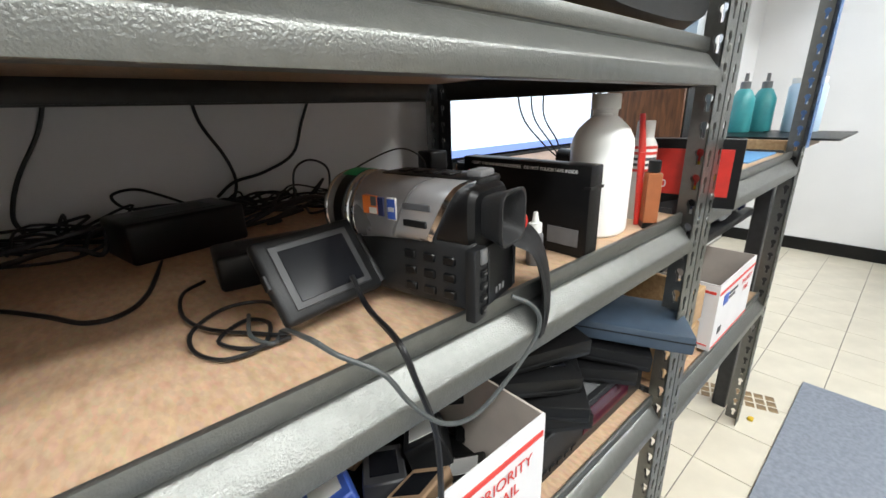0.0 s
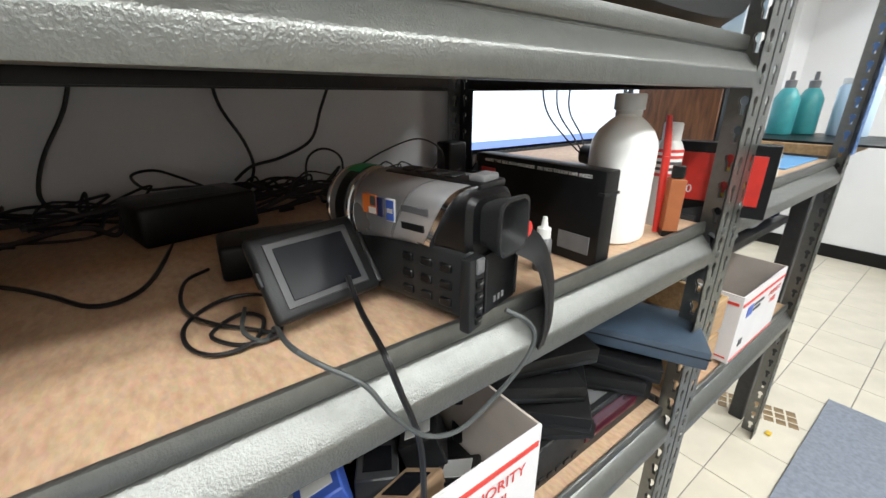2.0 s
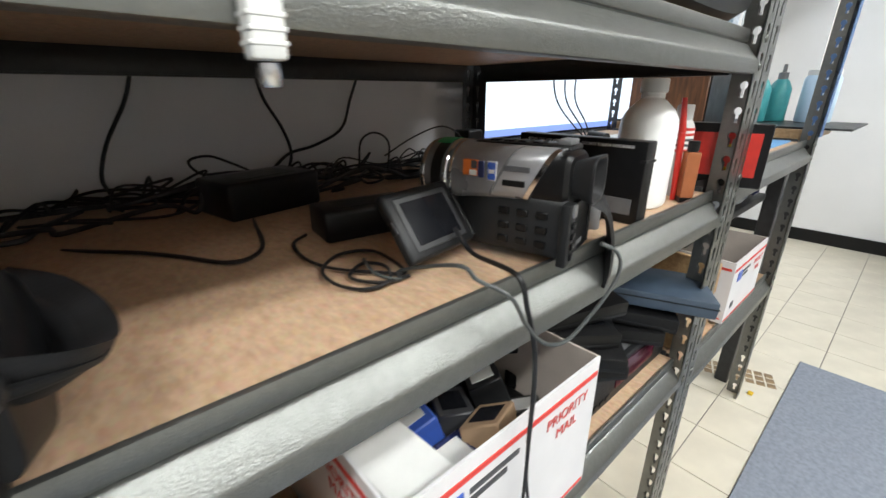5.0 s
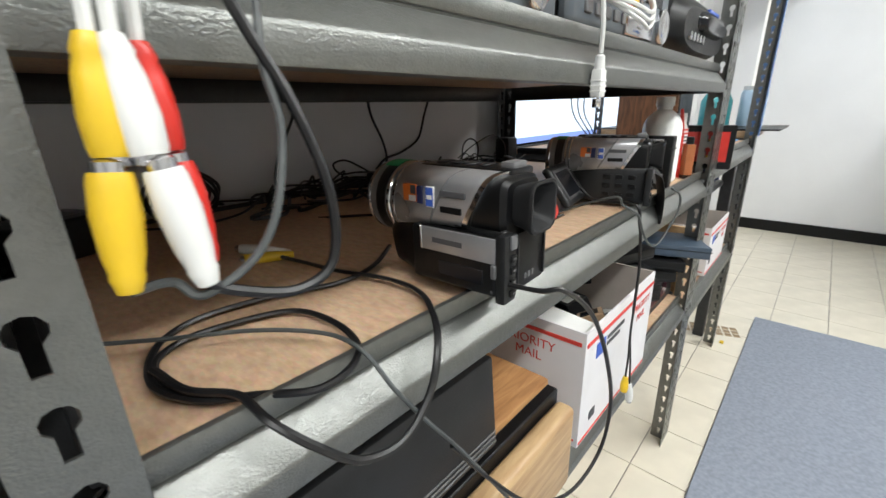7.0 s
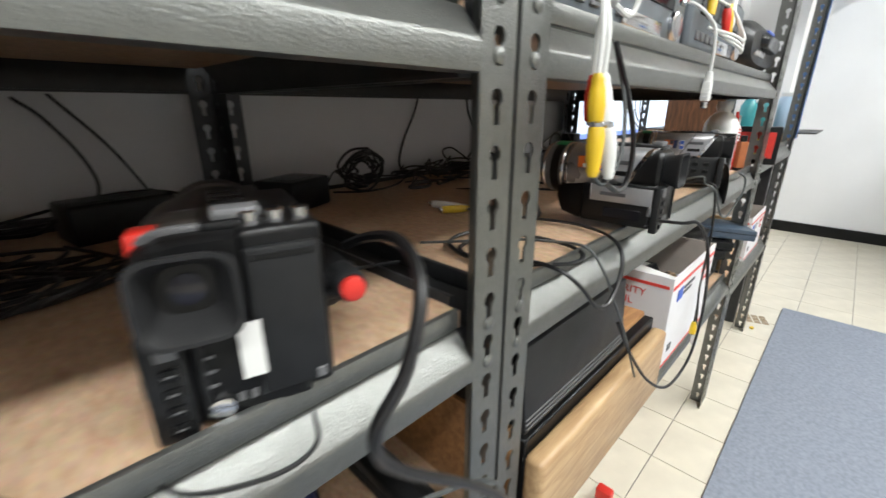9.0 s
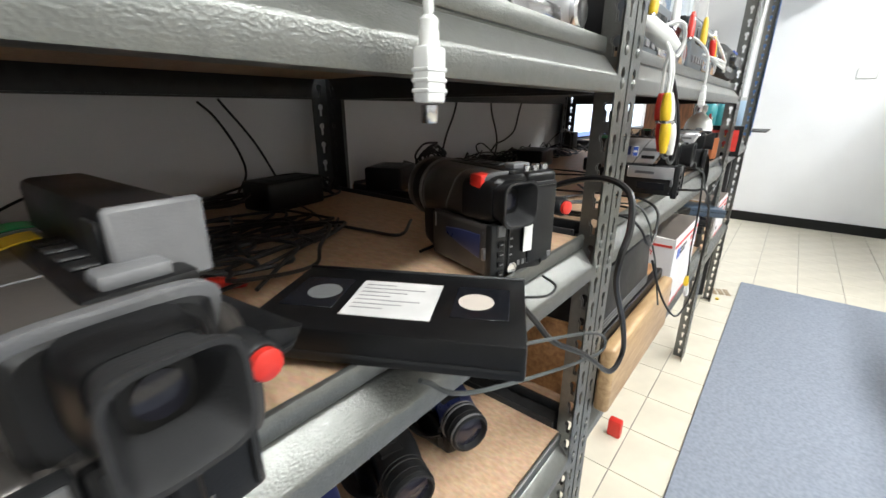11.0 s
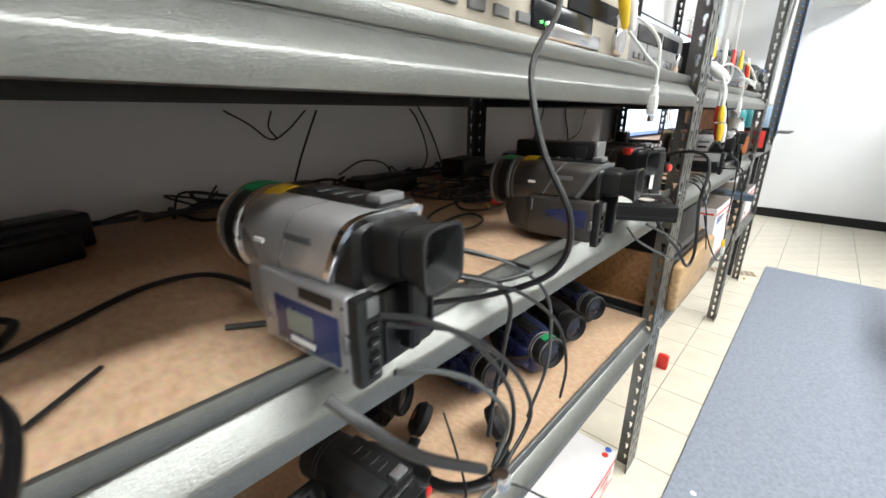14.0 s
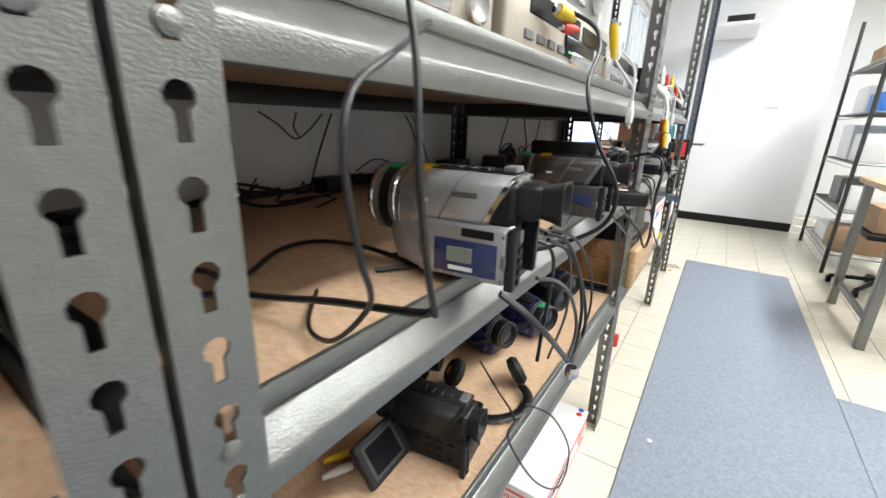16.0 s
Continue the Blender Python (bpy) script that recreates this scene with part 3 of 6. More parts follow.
        part("hand_strap", st, RUBBER, e, "padded black hand strap")
    else:
        for off in (0.0, 0.007):
            part("hand_strap", tube([(0.036 + off, -0.078, 0.052), (0.048 + off, -0.092, 0.04), (0.056 + off, -0.1, 0.01), (0.058 + off, -0.102, -0.026), (0.053 + off, -0.1, -0.048)], 0.0028, 8, 6, None, 7.0),
                 RUBBER, e, "padded black hand strap hanging loose")
    rb = part("record_dial", lathe([(0.0095, -0.066), (0.0095, -0.083), (0.008, -0.085)], 18, "y", None, (0.056 if tag else 0.036, 0, 0.062)), GREY, e)
    part("record_button", lathe([(0.0068, -0.084), (0.0068, -0.0885), (0.0052, -0.0895)], 16, "y", None, (0.056 if tag else 0.036, 0, 0.062)), RED, rb, "red record button")
    # top deck along the right shoulder
    tp = part("top_deck", box(-0.010, 0.026, -0.072, 0.028, 0.096, 0.1035, 0.003, 2), BLACK if not dull else GREY, e)
    for k in range(4):
        part("deck_button", box(-0.004, 0.014, -0.042 + k * 0.015, -0.032 + k * 0.015, 0.103, 0.1052, 0.001, 1), GREY, tp)
    part("zoom_lever", box(-0.004, 0.018, -0.07, -0.056, 0.1025, 0.1085, 0.002, 2), MIDGREY, tp)
    if marks:
        part("green_sticker", lathe_patch(0.0362, 0.051, 0.068, 62, 116, 0.067), GREEN, e, "green sticker")
        if side_labels:
            lb = part("label", side_label(-0.0388, 0.006, 0.022, 0.074, 0.089), ORANGE, e, "orange and blue maker's label")
            part("label_field", box(-0.0404, -0.0396, 0.0065, 0.0145, 0.0745, 0.0795), PAPER, lb, smooth=False)
            part("label_field", box(-0.0403, -0.0396, 0.0065, 0.0125, 0.081, 0.0885), INK, lb, smooth=False)
            part("label_field", side_label(-0.0389, -0.001, 0.0055, 0.073, 0.0885), NAVY, lb)
            lb = part("label", side_label(-0.0388, -0.014, -0.0045, 0.071, 0.089), PAPER, e, "blue label with white rim")
            part("label_field", box(-0.0404, -0.0396, -0.0132, -0.0053, 0.072, 0.088), BLUE, lb, smooth=False)
            part("label_field", box(-0.0407, -0.0402, -0.0122, -0.0063, 0.078, 0.0815), PAPER, lb, smooth=False)
        elif not dull:
            part("yellow_sticker", lathe_patch(0.0372, 0.016, 0.034, 88, 118, 0.0672), YELLOW, e, "yellow sticker")
            part("print", box(-0.0402, -0.0385, 0.004, 0.014, 0.074, 0.077), PAPER, e, smooth=False)
        part("badge", side_label(-0.0386, -0.046, -0.02, 0.0815, 0.0865), INK if upper is SILVER else MIDGREY, e)
        if side_labels:
            part("badge", side_label(-0.0386, -0.042, -0.020, 0.068, 0.0735), BLACK, e)
    if red_top:
        part("red_sticker", box(-0.040, -0.024, -0.066, -0.048, 0.086, 0.1005, 0.003, 2), RED, e, "red sticker")
    if raised:
        part("raised_panel", box(0.006, 0.034, -0.055, 0.060, 0.096, 0.126, 0.004, 2), BLACK, e, "raised black cassette lid")
        part("panel_end", box(0.004, 0.036, -0.060, -0.055, 0.096, 0.127, 0.0015, 1), MIDGREY, e)
        part("panel_slot", box(0.005, 0.0065, -0.045, -0.03, 0.104, 0.12, 0.0005, 1), GREY, e)
    return e


def lathe_patch(r, y0, y1, a0, a1, cz):
    """A thin sticker bent round the barrel between two angles."""
    bm = bmesh.new()
    rows = []
    for y in (y0, y1):
        rows.append([bm.verts.new((r * math.cos(radians(a0 + (a1 - a0) * k / 8)), y, cz + r * math.sin(radians(a0 + (a1 - a0) * k / 8)))) for k in range(9)])
    for k in range(8):
        bm.faces.new((rows[0][k], rows[0][k + 1], rows[1][k + 1], rows[1][k]))
    ext = bmesh.ops.extrude_face_region(bm, geom=bm.faces[:])
    bmesh.ops.translate(bm, vec=(0, 0, 0.0006), verts=[v for v in ext["geom"] if isinstance(v, bmesh.types.BMVert)])
    bmesh.ops.recalc_face_normals(bm, faces=bm.faces)
    return bm


def side_label(x, y0, y1, z0, z1):
    return box(x - 0.0012, x + 0.006, y0, y1, z0, z1, 0.0004, 1)


SH, UP, LO = ZM + 0.0322, ZU + 0.0322, ZD + 0.0322
TOP = ZM + 0.0392
camcorder(pose(0.256, 0.284, TOP, 0, 0, 14.2), "silver and black camcorder with its screen folded open", SILVER, GREY, GREY, open_screen=True, strap=False, size=1.02)
camcorder(pose(-0.157, 0.258, TOP, 0, 0, 2.6), "silver and black camcorder with orange and blue labels", SILVER, BLACK, SILVER, screen=BLACK, size=1.033)
camcorder(pose(-0.657, 0.297, SH, 0, 0, -16), "dark bronze camcorder with red sticker and white tag", BRONZE, BLACK, BRONZE, screen=BRONZE, tag=True, red_top=True, marks=False, size=1.05)
camcorder(pose(-1.021, 0.247, TOP, 0, 0, 4.5), "bronze camcorder with long black viewfinder and raised lid", BRONZE, BRONZE, BRONZE, screen=BRONZE, long_finder=True, raised=True, side_labels=False, size=1.0)
camcorder(pose(-1.393, 0.243, TOP, 0, 0, 5.7), "silver camcorder with navy door panel and grey display", SILVER, SILVER, SILVER, screen=NAVY, long_finder=True, side_labels=False, size=1.05)
G = "camcorders on the lower shelf"
camcorder(pose(-0.63, 0.35, LO, 0, 0, 158), "small dark blue camcorder lying on the lower shelf", NAVY, BLACK, NAVY, marks=False, group=G, size=0.85)
camcorder(pose(-0.755, 0.345, LO, 0, 0, 160), "black camcorder standing on the lower shelf", GREY, BLACK, BLACK, screen=BLACK, marks=False, group=G, size=0.85)
camcorder(pose(-0.88, 0.335, LO, 0, 0, 160), "dark blue camcorder with a green sticker", NAVY, NAVY, NAVY, side_labels=False, group=G, size=0.88)
camcorder(pose(-1.01, 0.38, LO, 0, 0, 165), "blue-black camcorder on the lower shelf", NAVY, NAVY, NAVY, marks=False, group=G, size=0.85)
camcorder(pose(-1.20, 0.45, LO, 0, 0, 200), "black camcorder with an orange lens mark", GREY, BLACK, BLACK, screen=BLACK, marks=False, group=G, size=0.85)
camcorder(pose(-1.325, 0.315, LO, 0, 0, 8), "large black camcorder lying with its screen open", GREY, BLACK, GREY, open_screen=True, marks=False, group=G, size=0.95)


# ---- tapes, bottles and boxes on the middle shelf ----
def video_cassette(m, label, labelled=True):
    e = empty("video_cassette", m, label, "video cassette", "video cassettes")
    part("shell", box(-0.0935, 0.0935, -0.0515, 0.0515, 0, 0.025, 0.0025, 2), BLACK, e)
    part("flap", box(-0.0935, 0.0935, 0.0505, 0.0535, 0.001, 0.0262, 0.0012, 1), GREY, e)
    for s in (-1, 1):
        part("window", box(s * 0.062 - 0.02, s * 0.062 + 0.02, -0.022, 0.028, 0.0248, 0.0256, 0.0003, 1), SCREEN, e)
        part("tape_reel", lathe([(0.013, 0.0252), (0.013, 0.0259)], 20, "z", None, (s * 0.058, 0.003, 0)), CARTON_IN if labelled and s > 0 else MIDGREY, e)
    if labelled:
        lb = part("paper_label", box(-0.034, 0.03, -0.03, 0.028, 0.0249, 0.0257, 0.0003, 1), material("worn_paper", (0.62, 0.61, 0.6), 0.6, 0, 0.25, 25), e, "worn white paper label")
        for k in range(7):
            part("print_line", box(-0.03, -0.006 + 0.012 * ((k * 5) % 3), 0.02 - k * 0.0065, 0.0208 - k * 0.0065, 0.0256, 0.0259), MIDGREY, lb, smooth=False)
    part("spine_groove", box(-0.09, 0.09, -0.0521, -0.0512, 0.006, 0.0085), GREY, e, smooth=False)
    return e


video_cassette(pose(-0.85, 0.222, SH + 0.007, 0, 0, -60), "black video cassette overhanging the shelf edge, with white label")
vb = empty("boxed_video_cassette", pose(0.449, 0.31, SH), "black video cassette standing on its long edge", "video cassette")
part("case", box(-0.0125, 0.0125, -0.095, 0.095, 0, 0.103, 0.002, 2), BLACK, vb)
part("end_notch", box(-0.0135, 0.0135, -0.0962, -0.088, 0.078, 0.081), GREY, vb, smooth=False)
part("sticker", box(-0.0135, -0.0122, -0.085, -0.045, 0.012, 0.032, 0.0003, 1), MIDGREY, vb, "silver printed sticker")
part("red_mark", box(-0.0134, -0.0122, 0.06, 0.085, 0.078, 0.086), REDINK, vb, smooth=False)
writing("print", "INSERT THIS SIDE INTO RECORDER   DO NOT TOUCH TAPE INSIDE", 0.0052, pose(-0.0128, 0.0, 0.0955, 90, 0, -90), PAPER, vb)


def bottle(name, m, label, prof, mat, cap_prof, cap_mat, flat=1.0):
    e = empty(name, m, label, "bottle")
    b = lathe(prof, 28)
    bmesh.ops.scale(b, vec=(1, flat, 1), verts=b.verts)
    part("body", b, mat, e)
    part("cap", lathe(cap_prof, 20), cap_mat, e)
    return e


bottle("plastic_bottle", pose(0.559, 0.271, SH, 0, 0, 20), "milky white plastic bottle, half full, no label",
       [(0.047, 0), (0.051, 0.003), (0.052, 0.008), (0.052, 0.112), (0.050, 0.122), (0.042, 0.134), (0.026, 0.146), (0.0185, 0.150), (0.0175, 0.153)], BOTTLE,
       [(0.0155, 0.150), (0.0155, 0.157), (0.018, 0.158), (0.018, 0.174), (0.0165, 0.176)], WHITE, 0.75)
bottle("cleaner_bottle", pose(0.658, 0.26, SH), "white cleaner bottle with red print", [(0.017, 0), (0.018, 0.003), (0.018, 0.105), (0.014, 0.114), (0.011, 0.118)], WHITE,
       [(0.012, 0.117), (0.012, 0.138), (0.011, 0.14)], WHITE)
for k in range(5):
    tagged(part("print_line", lathe([(0.0182, 0.07 + k * 0.008), (0.0184, 0.071 + k * 0.008), (0.0184, 0.073 + k * 0.008), (0.0182, 0.074 + k * 0.008)], 24, "z", None, (0, 0, 0)),
                REDINK if k in (0, 3, 4) else INK, bpy.data.objects["cleaner_bottle"]))
tagged(part("red_marker", cyl((0.622, 0.246, SH + 0.1), (0.626, 0.253, SH + 0.15), 0.005, 0.0035, 14), RED), "red marker cap leaning on the cleaner bottle", "marker")
bpy.data.objects["red_marker"].location.z = 0
tagged(part("applicator_rod", cyl((0.619, 0.241, SH), (0.622, 0.246, SH + 0.1), 0.004, 0.005, 14), RED), "red plastic rod leaning by the bottle", "rod")
tb = empty("cleaner_box", pose(0.617, 0.225, SH, 0, 0, 38), "small orange box of tape head cleaner", "box")
part("carton", box(-0.011, 0.011, -0.009, 0.009, 0, 0.075, 0.0008, 1), material("brown_orange_print", (0.36, 0.11, 0.035), 0.5, 0, 0.15, 60), tb)
part("bottle_neck", lathe([(0.006, 0.075), (0.008, 0.076), (0.008, 0.09), (0.007, 0.091)], 16), BLACK, tb)
part("base_band", box(-0.0114, 0.0114, -0.0094, 0.0094, 0.0, 0.008), BLACK, tb, smooth=False)
writing("print", "TAPE HEAD CLEANER", 0.0058, pose(0.0, -0.0093, 0.041, 90, -90, 0), PAPER, tb)
bottle("oil_bottle", pose(0.39, 0.249, SH), "small dropper bottle with black collar and white nozzle", [(0.0085, 0), (0.009, 0.002), (0.009, 0.033), (0.007, 0.036)], MIDGREY,
       [(0.0072, 0.036), (0.0072, 0.046), (0.004, 0.047), (0.0022, 0.058)], WHITE)
rs = empty("tape_sleeve", pose(0.772, 0.245, ZM + 0.0362, 0, 0, 14), "red and black cardboard tape sleeve standing on edge", "tape box")
part("sleeve", box(-0.014, 0.014, -0.08, 0.075, 0, 0.105, 0.001, 1), BLACK, rs)
part("red_panel", box(-0.0152, -0.013, -0.068, 0.068, 0.018, 0.09, 0.0003, 1), RED, rs)
part("gold_ring", lathe([(0.022, -0.0153), (0.022, -0.0162), (0.017, -0.0162), (0.017, -0.0153)], 24, "x", None, (0, -0.028, 0.05), False), YELLOW, rs)
writing("print", "120", 0.017, pose(-0.0156, 0.03, 0.034, 90, 0, -90), PAPER, rs)


def adapter(m, label, sx, sy, sz):
    e = empty("power_adapter", m, label, "power adapter", "power adapters")
    part("case", box(-sx / 2, sx / 2, -sy / 2, sy / 2, 0, sz, 0.005, 3), BLACK, e)
    part("rating_label", box(-sx * 0.3, sx * 0.3, -sy * 0.28, sy * 0.28, sz - 0.0004, sz + 0.0005), GREY, e, smooth=False)
    part("strain_relief", cyl((sx / 2 - 0.001, 0, sz / 2), (sx / 2 + 0.02, 0, sz / 2), 0.005, 0.0035, 12), RUBBER, e)
    return e


adapter(pose(0.176, 0.432, SH, 0, 0, -8), "black power adapter block on the shelf board", 0.115, 0.06, 0.036)
adapter(pose(0.121, 0.625, SH, 0, 0, 12), "black power adapter lying among tangled cables", 0.14, 0.09, 0.05)
adapter(pose(0.665, 0.745, SH, 0, 0, 0), "black plug-in adapter at the back of the shelf", 0.05, 0.05, 0.075)
adapter(pose(-0.42, 0.68, SH, 0, 0, 25), "black adapter with its lead wound round it", 0.10, 0.08, 0.05)
adapter(pose(-0.66, 0.70, SH, 0, 0, 10), "black adapter block near the back post", 0.12, 0.07, 0.05)
adapter(pose(-0.98, 0.66, SH, 0, 0, 5), "black adapter block against the wall", 0.16, 0.06, 0.04)
adapter(pose(-1.58, 0.60, SH, 0, 0, 22), "long black laptop adapter on the board", 0.17, 0.06, 0.035)
adapter(pose(-1.55, 0.66, SH + 0.0, 0, 0, 20), "long black adapter behind another one", 0.15, 0.05, 0.045)
adapter(pose(-1.13, 0.73, SH, 0, 0, 0), "small black adapter by the wall", 0.06, 0.05, 0.035)


def plug(p0, p1, mat, label, r=0.006):
    """A moulded phono plug from the cable end p0 to its tip p1."""
    a, b = Vector(p0), Vector(p1)
    d = (b - a)
    e = empty("phono_plug", Matrix.Translation(a), label, "plug", "phono plugs")
    q = d.to_track_quat("Y", "Z").to_matrix().to_4x4()
    L = d.length
    part("sleeve", lathe([(r * 0.55, 0), (r * 0.8, L * 0.12), (r * 0.75, L * 0.16), (r * 0.95, L * 0.3), (r * 1.1, L * 0.6), (r, L * 0.84), (r * 0.9, L * 0.9)], 16, "y"), mat, e, m=q)
    part("contact", lathe([(r * 0.72, L * 0.9), (r * 0.72, L * 0.97), (r * 0.3, L)], 14, "y"), CHROME, e, m=q)
    return e


PL = "plug of a cable bundle hanging by the post"
plug((-0.424, 0.158, 1.0), (-0.426, 0.155, 0.962), YELLOW, "yellow phono " + PL, 0.0062)
plug((-0.432, 0.150, 0.925), (-0.428, 0.153, 0.966), YELLOW, "yellow phono " + PL, 0.0062)
plug((-0.419, 0.156, 1.0), (-0.4175, 0.152, 0.962), WHITE, "white phono " + PL, 0.0062)
plug((-0.411, 0.146, 0.922), (-0.416, 0.150, 0.966), WHITE, "white phono " + PL, 0.0062)
plug((-0.410, 0.168, 1.0), (-0.409, 0.166, 0.962), RED, "red phono " + PL, 0.0062)
plug((-0.405, 0.160, 0.925), (-0.408, 0.164, 0.966), RED, "red phono " + PL, 0.0058)
for k, (x, y, mt) in enumerate(((-0.424, 0.158, WHITECABLE), (-0.419, 0.156, WHITECABLE), (-0.410, 0.168, WHITECABLE))):
    cable([(x, y, 0.998), (x + 0.004, y + 0.002, 1.03), (-0.405 + 0.004 * k, 0.172, 1.06), (-0.395, 0.2, 1.083), (-0.36 + 0.01 * k, 0.24, 1.082)], 0.0022, mt, "white lead hanging from the upper shelf")
tagged(part("moulded_connector", loft([(-0.03, 0, 0, 0.008, 0.007, 3), (-0.01, 0, 0, 0.014, 0.011, 3), (0.02, 0, 0, 0.013, 0.01, 3), (0.03, 0, 0, 0.006, 0.006, 2)], 18), WHITE, m=pose(-0.40, 0.185, 1.073, 35, 0, 40)),
       "white moulded connector resting on the shelf edge", "connector")
cable([(-0.40, 0.2, 1.075), (-0.37, 0.17, 1.09), (-0.345, 0.165, 1.075), (-0.35, 0.17, 1.05), (-0.385, 0.172, 1.055)], 0.0024, WHITECABLE, "white cable curled at the shelf front")


def round_plug(x, y, z, label):
    e = empty("video_plug", pose(x, y, z), label, "plug", "white video plugs")
    part("body", box(-0.0072, 0.0072, -0.0055, 0.0055, -0.013, 0.014, 0.0018, 2), WHITE, e)
    part("neck", lathe([(0.003, 0.028), (0.0048, 0.026), (0.0046, 0.022), (0.0052, 0.020), (0.005, 0.017), (0.0058, 0.0135)], 16), WHITE, e)
    for k in range(3):
        part("rib", box(-0.0076, 0.0076, -0.0059, 0.0059, -0.008 + k * 0.005, -0.006 + k * 0.005, 0.0004, 1), WHITE, e)
    part("contact", lathe([(0.0045, -0.014), (0.0045, -0.022), (0.004, -0.023)], 16), CHROME, e)
    cable([(x, y, z + 0.029), (x - 0.001, y, z + 0.06), (x - 0.004, y + 0.006, z + 0.09), (x - 0.03, y + 0.03, z + 0.115), (x - 0.06, y + 0.06, z + 0.112)], 0.0024, WHITECABLE,
          "white cable of the hanging video plug")


round_plug(-0.006, 0.185, 0.998, "white round video plug hanging in front of the shelf")
round_plug(-0.869, 0.172, 0.996, "white round video plug hanging in front of the shelf")
for k in range(3):
    cable([(0.0 + 0.01 * k, 0.2, 1.085), (0.03, 0.172 - 0.004 * k, 1.075 - 0.008 * k), (0.075, 0.168, 1.072 - 0.008 * k), (0.105, 0.175, 1.085 - 0.004 * k), (0.11, 0.195, 1.12), (0.10, 0.22, 1.14)], 0.0022, WHITECABLE,
          "white cable looped at the front of the upper shelf")
plug((0.085, 0.195, 1.078), (0.085, 0.2, 1.125), RED, "red phono plug standing at the upper shelf front", 0.006)
plug((0.105, 0.195, 1.085), (0.112, 0.205, 1.135), YELLOW, "yellow phono plug standing at the upper shelf front", 0.006)
plug((-1.185, 0.198, 1.105), (-1.235, 0.205, 1.108), YELLOW, "yellow phono plug leaning on the upper recorder", 0.008)
plug((-1.17, 0.196, 1.095), (-1.21, 0.205, 1.092), RED, "red phono plug leaning on the upper recorder", 0.006)
plug((-0.94, 0.2, 1.09), (-0.955, 0.205, 1.15), YELLOW, "yellow phono plug hanging by the upper recorder", 0.007)
plug((-0.92, 0.198, 1.09), (-0.93, 0.203, 1.15), WHITE, "white phono plug hanging by the upper recorder", 0.007)
cable([(-0.925, 0.2, 1.09), (-0.9, 0.18, 1.06), (-0.875, 0.172, 1.045), (-0.869, 0.172, 1.02)], 0.0022, WHITECABLE, "white cable down to the hanging plug")
plug((-0.235, 0.445, SH + 0.006), (-0.275, 0.5, SH + 0.01), WHITE, "white phono plug lying on the board", 0.006)
plug((-0.235, 0.435, SH + 0.006), (-0.285, 0.465, SH + 0.006), YELLOW, "yellow phono plug lying on the board", 0.006)
plug((0.163, 0.167, 0.557), (0.160, 0.166, 0.528), YELLOW, "yellow phono plug dangling before the carton", 0.006)
plug((0.191, 0.167, 0.528), (0.199, 0.166, 0.485), WHITE, "white phono plug dangling before the carton", 0.006)
plug((-0.88, 0.40, SH + 0.005), (-0.91, 0.43, SH + 0.006), RED, "red phono plug among tangled leads", 0.006)
plug((-0.93, 0.42, SH + 0.005), (-0.96, 0.40, SH + 0.006), YELLOW, "yellow phono plug among tangled leads", 0.005)
tagged(part("cable_clip", lathe([(0.007, 0), (0.008, 0.003), (0.008, 0.01), (0.006, 0.013)], 14, "z", None, (-1.327, 0.108, 0.694)), CHROME), "small bright metal clip joining hanging leads", "clip")

cable([(-1.2, 0.205, 1.115), (-1.195, 0.168, 1.092), (-1.209, 0.155, 1.064), (-1.249, 0.152, 1.019), (-1.262, 0.13, 0.96), (-1.261, 0.102, 0.908), (-1.265, 0.11, 0.865),
       (-1.28, 0.16, 0.834), (-1.31, 0.205, 0.822), (-1.36, 0.24, 0.819), (-1.45, 0.3, 0.819)], 0.0026, CABLE, "black cord hanging from the upper recorder to the board")
coil = random.Random(5)
for k in range(7):
    cx, cy, cz, rr = -0.262, 0.70, SH + 0.046, 0.016 + 0.0042 * k
    cable([(cx + rr * math.cos(a) * 1.25, cy + coil.uniform(-0.012, 0.012), cz + rr * math.sin(a)) for a in [radians(30 * q + 13 * k) for q in range(13)]], 0.0026, CABLE,
          "black lead wound in a coil against the wall", group="wound coil of leads")
# tangles along the back of the shelves
rng = random.Random(7)


def tangle(x0, x1, n, near, group):
    for k in range(n):
        x = rng.uniform(x0, x1 - 0.25)
        y = rng.uniform(near + 0.06, 0.77)
        pts = []
        for i in range(rng.randint(7, 11)):
            pts.append((min(max(x, x0), x1), min(max(y, near), 0.79), SH + 0.004 + rng.uniform(0, 0.035) * (1 if i % 2 else 0.3)))
            x += rng.uniform(-0.05, 0.13)
            y += rng.uniform(-0.08, 0.08)
        cable(pts, rng.uniform(0.0018, 0.0034), CABLE, "tangled black cable at the back of the shelf", group=group)


tangle(-0.42, 0.68, 24, 0.64, "tangled cables")
tangle(-1.62, -0.55, 12, 0.66, "tangled cables")
for k in range(13):
    cx, cy = rng.uniform(-0.95, -0.80), rng.uniform(0.4, 0.58)
    pts = [(cx + rng.uniform(0.03, 0.11) * math.cos(a) * 1.3, cy + rng.uniform(0.03, 0.08) * math.sin(a), SH + 0.004 + rng.uniform(0, 0.02)) for a in [0.8 * q + k for q in range(9)]]
    cable(pts, 0.0022, CABLE, "tangled thin black lead behind the cassette", group="tangled leads")


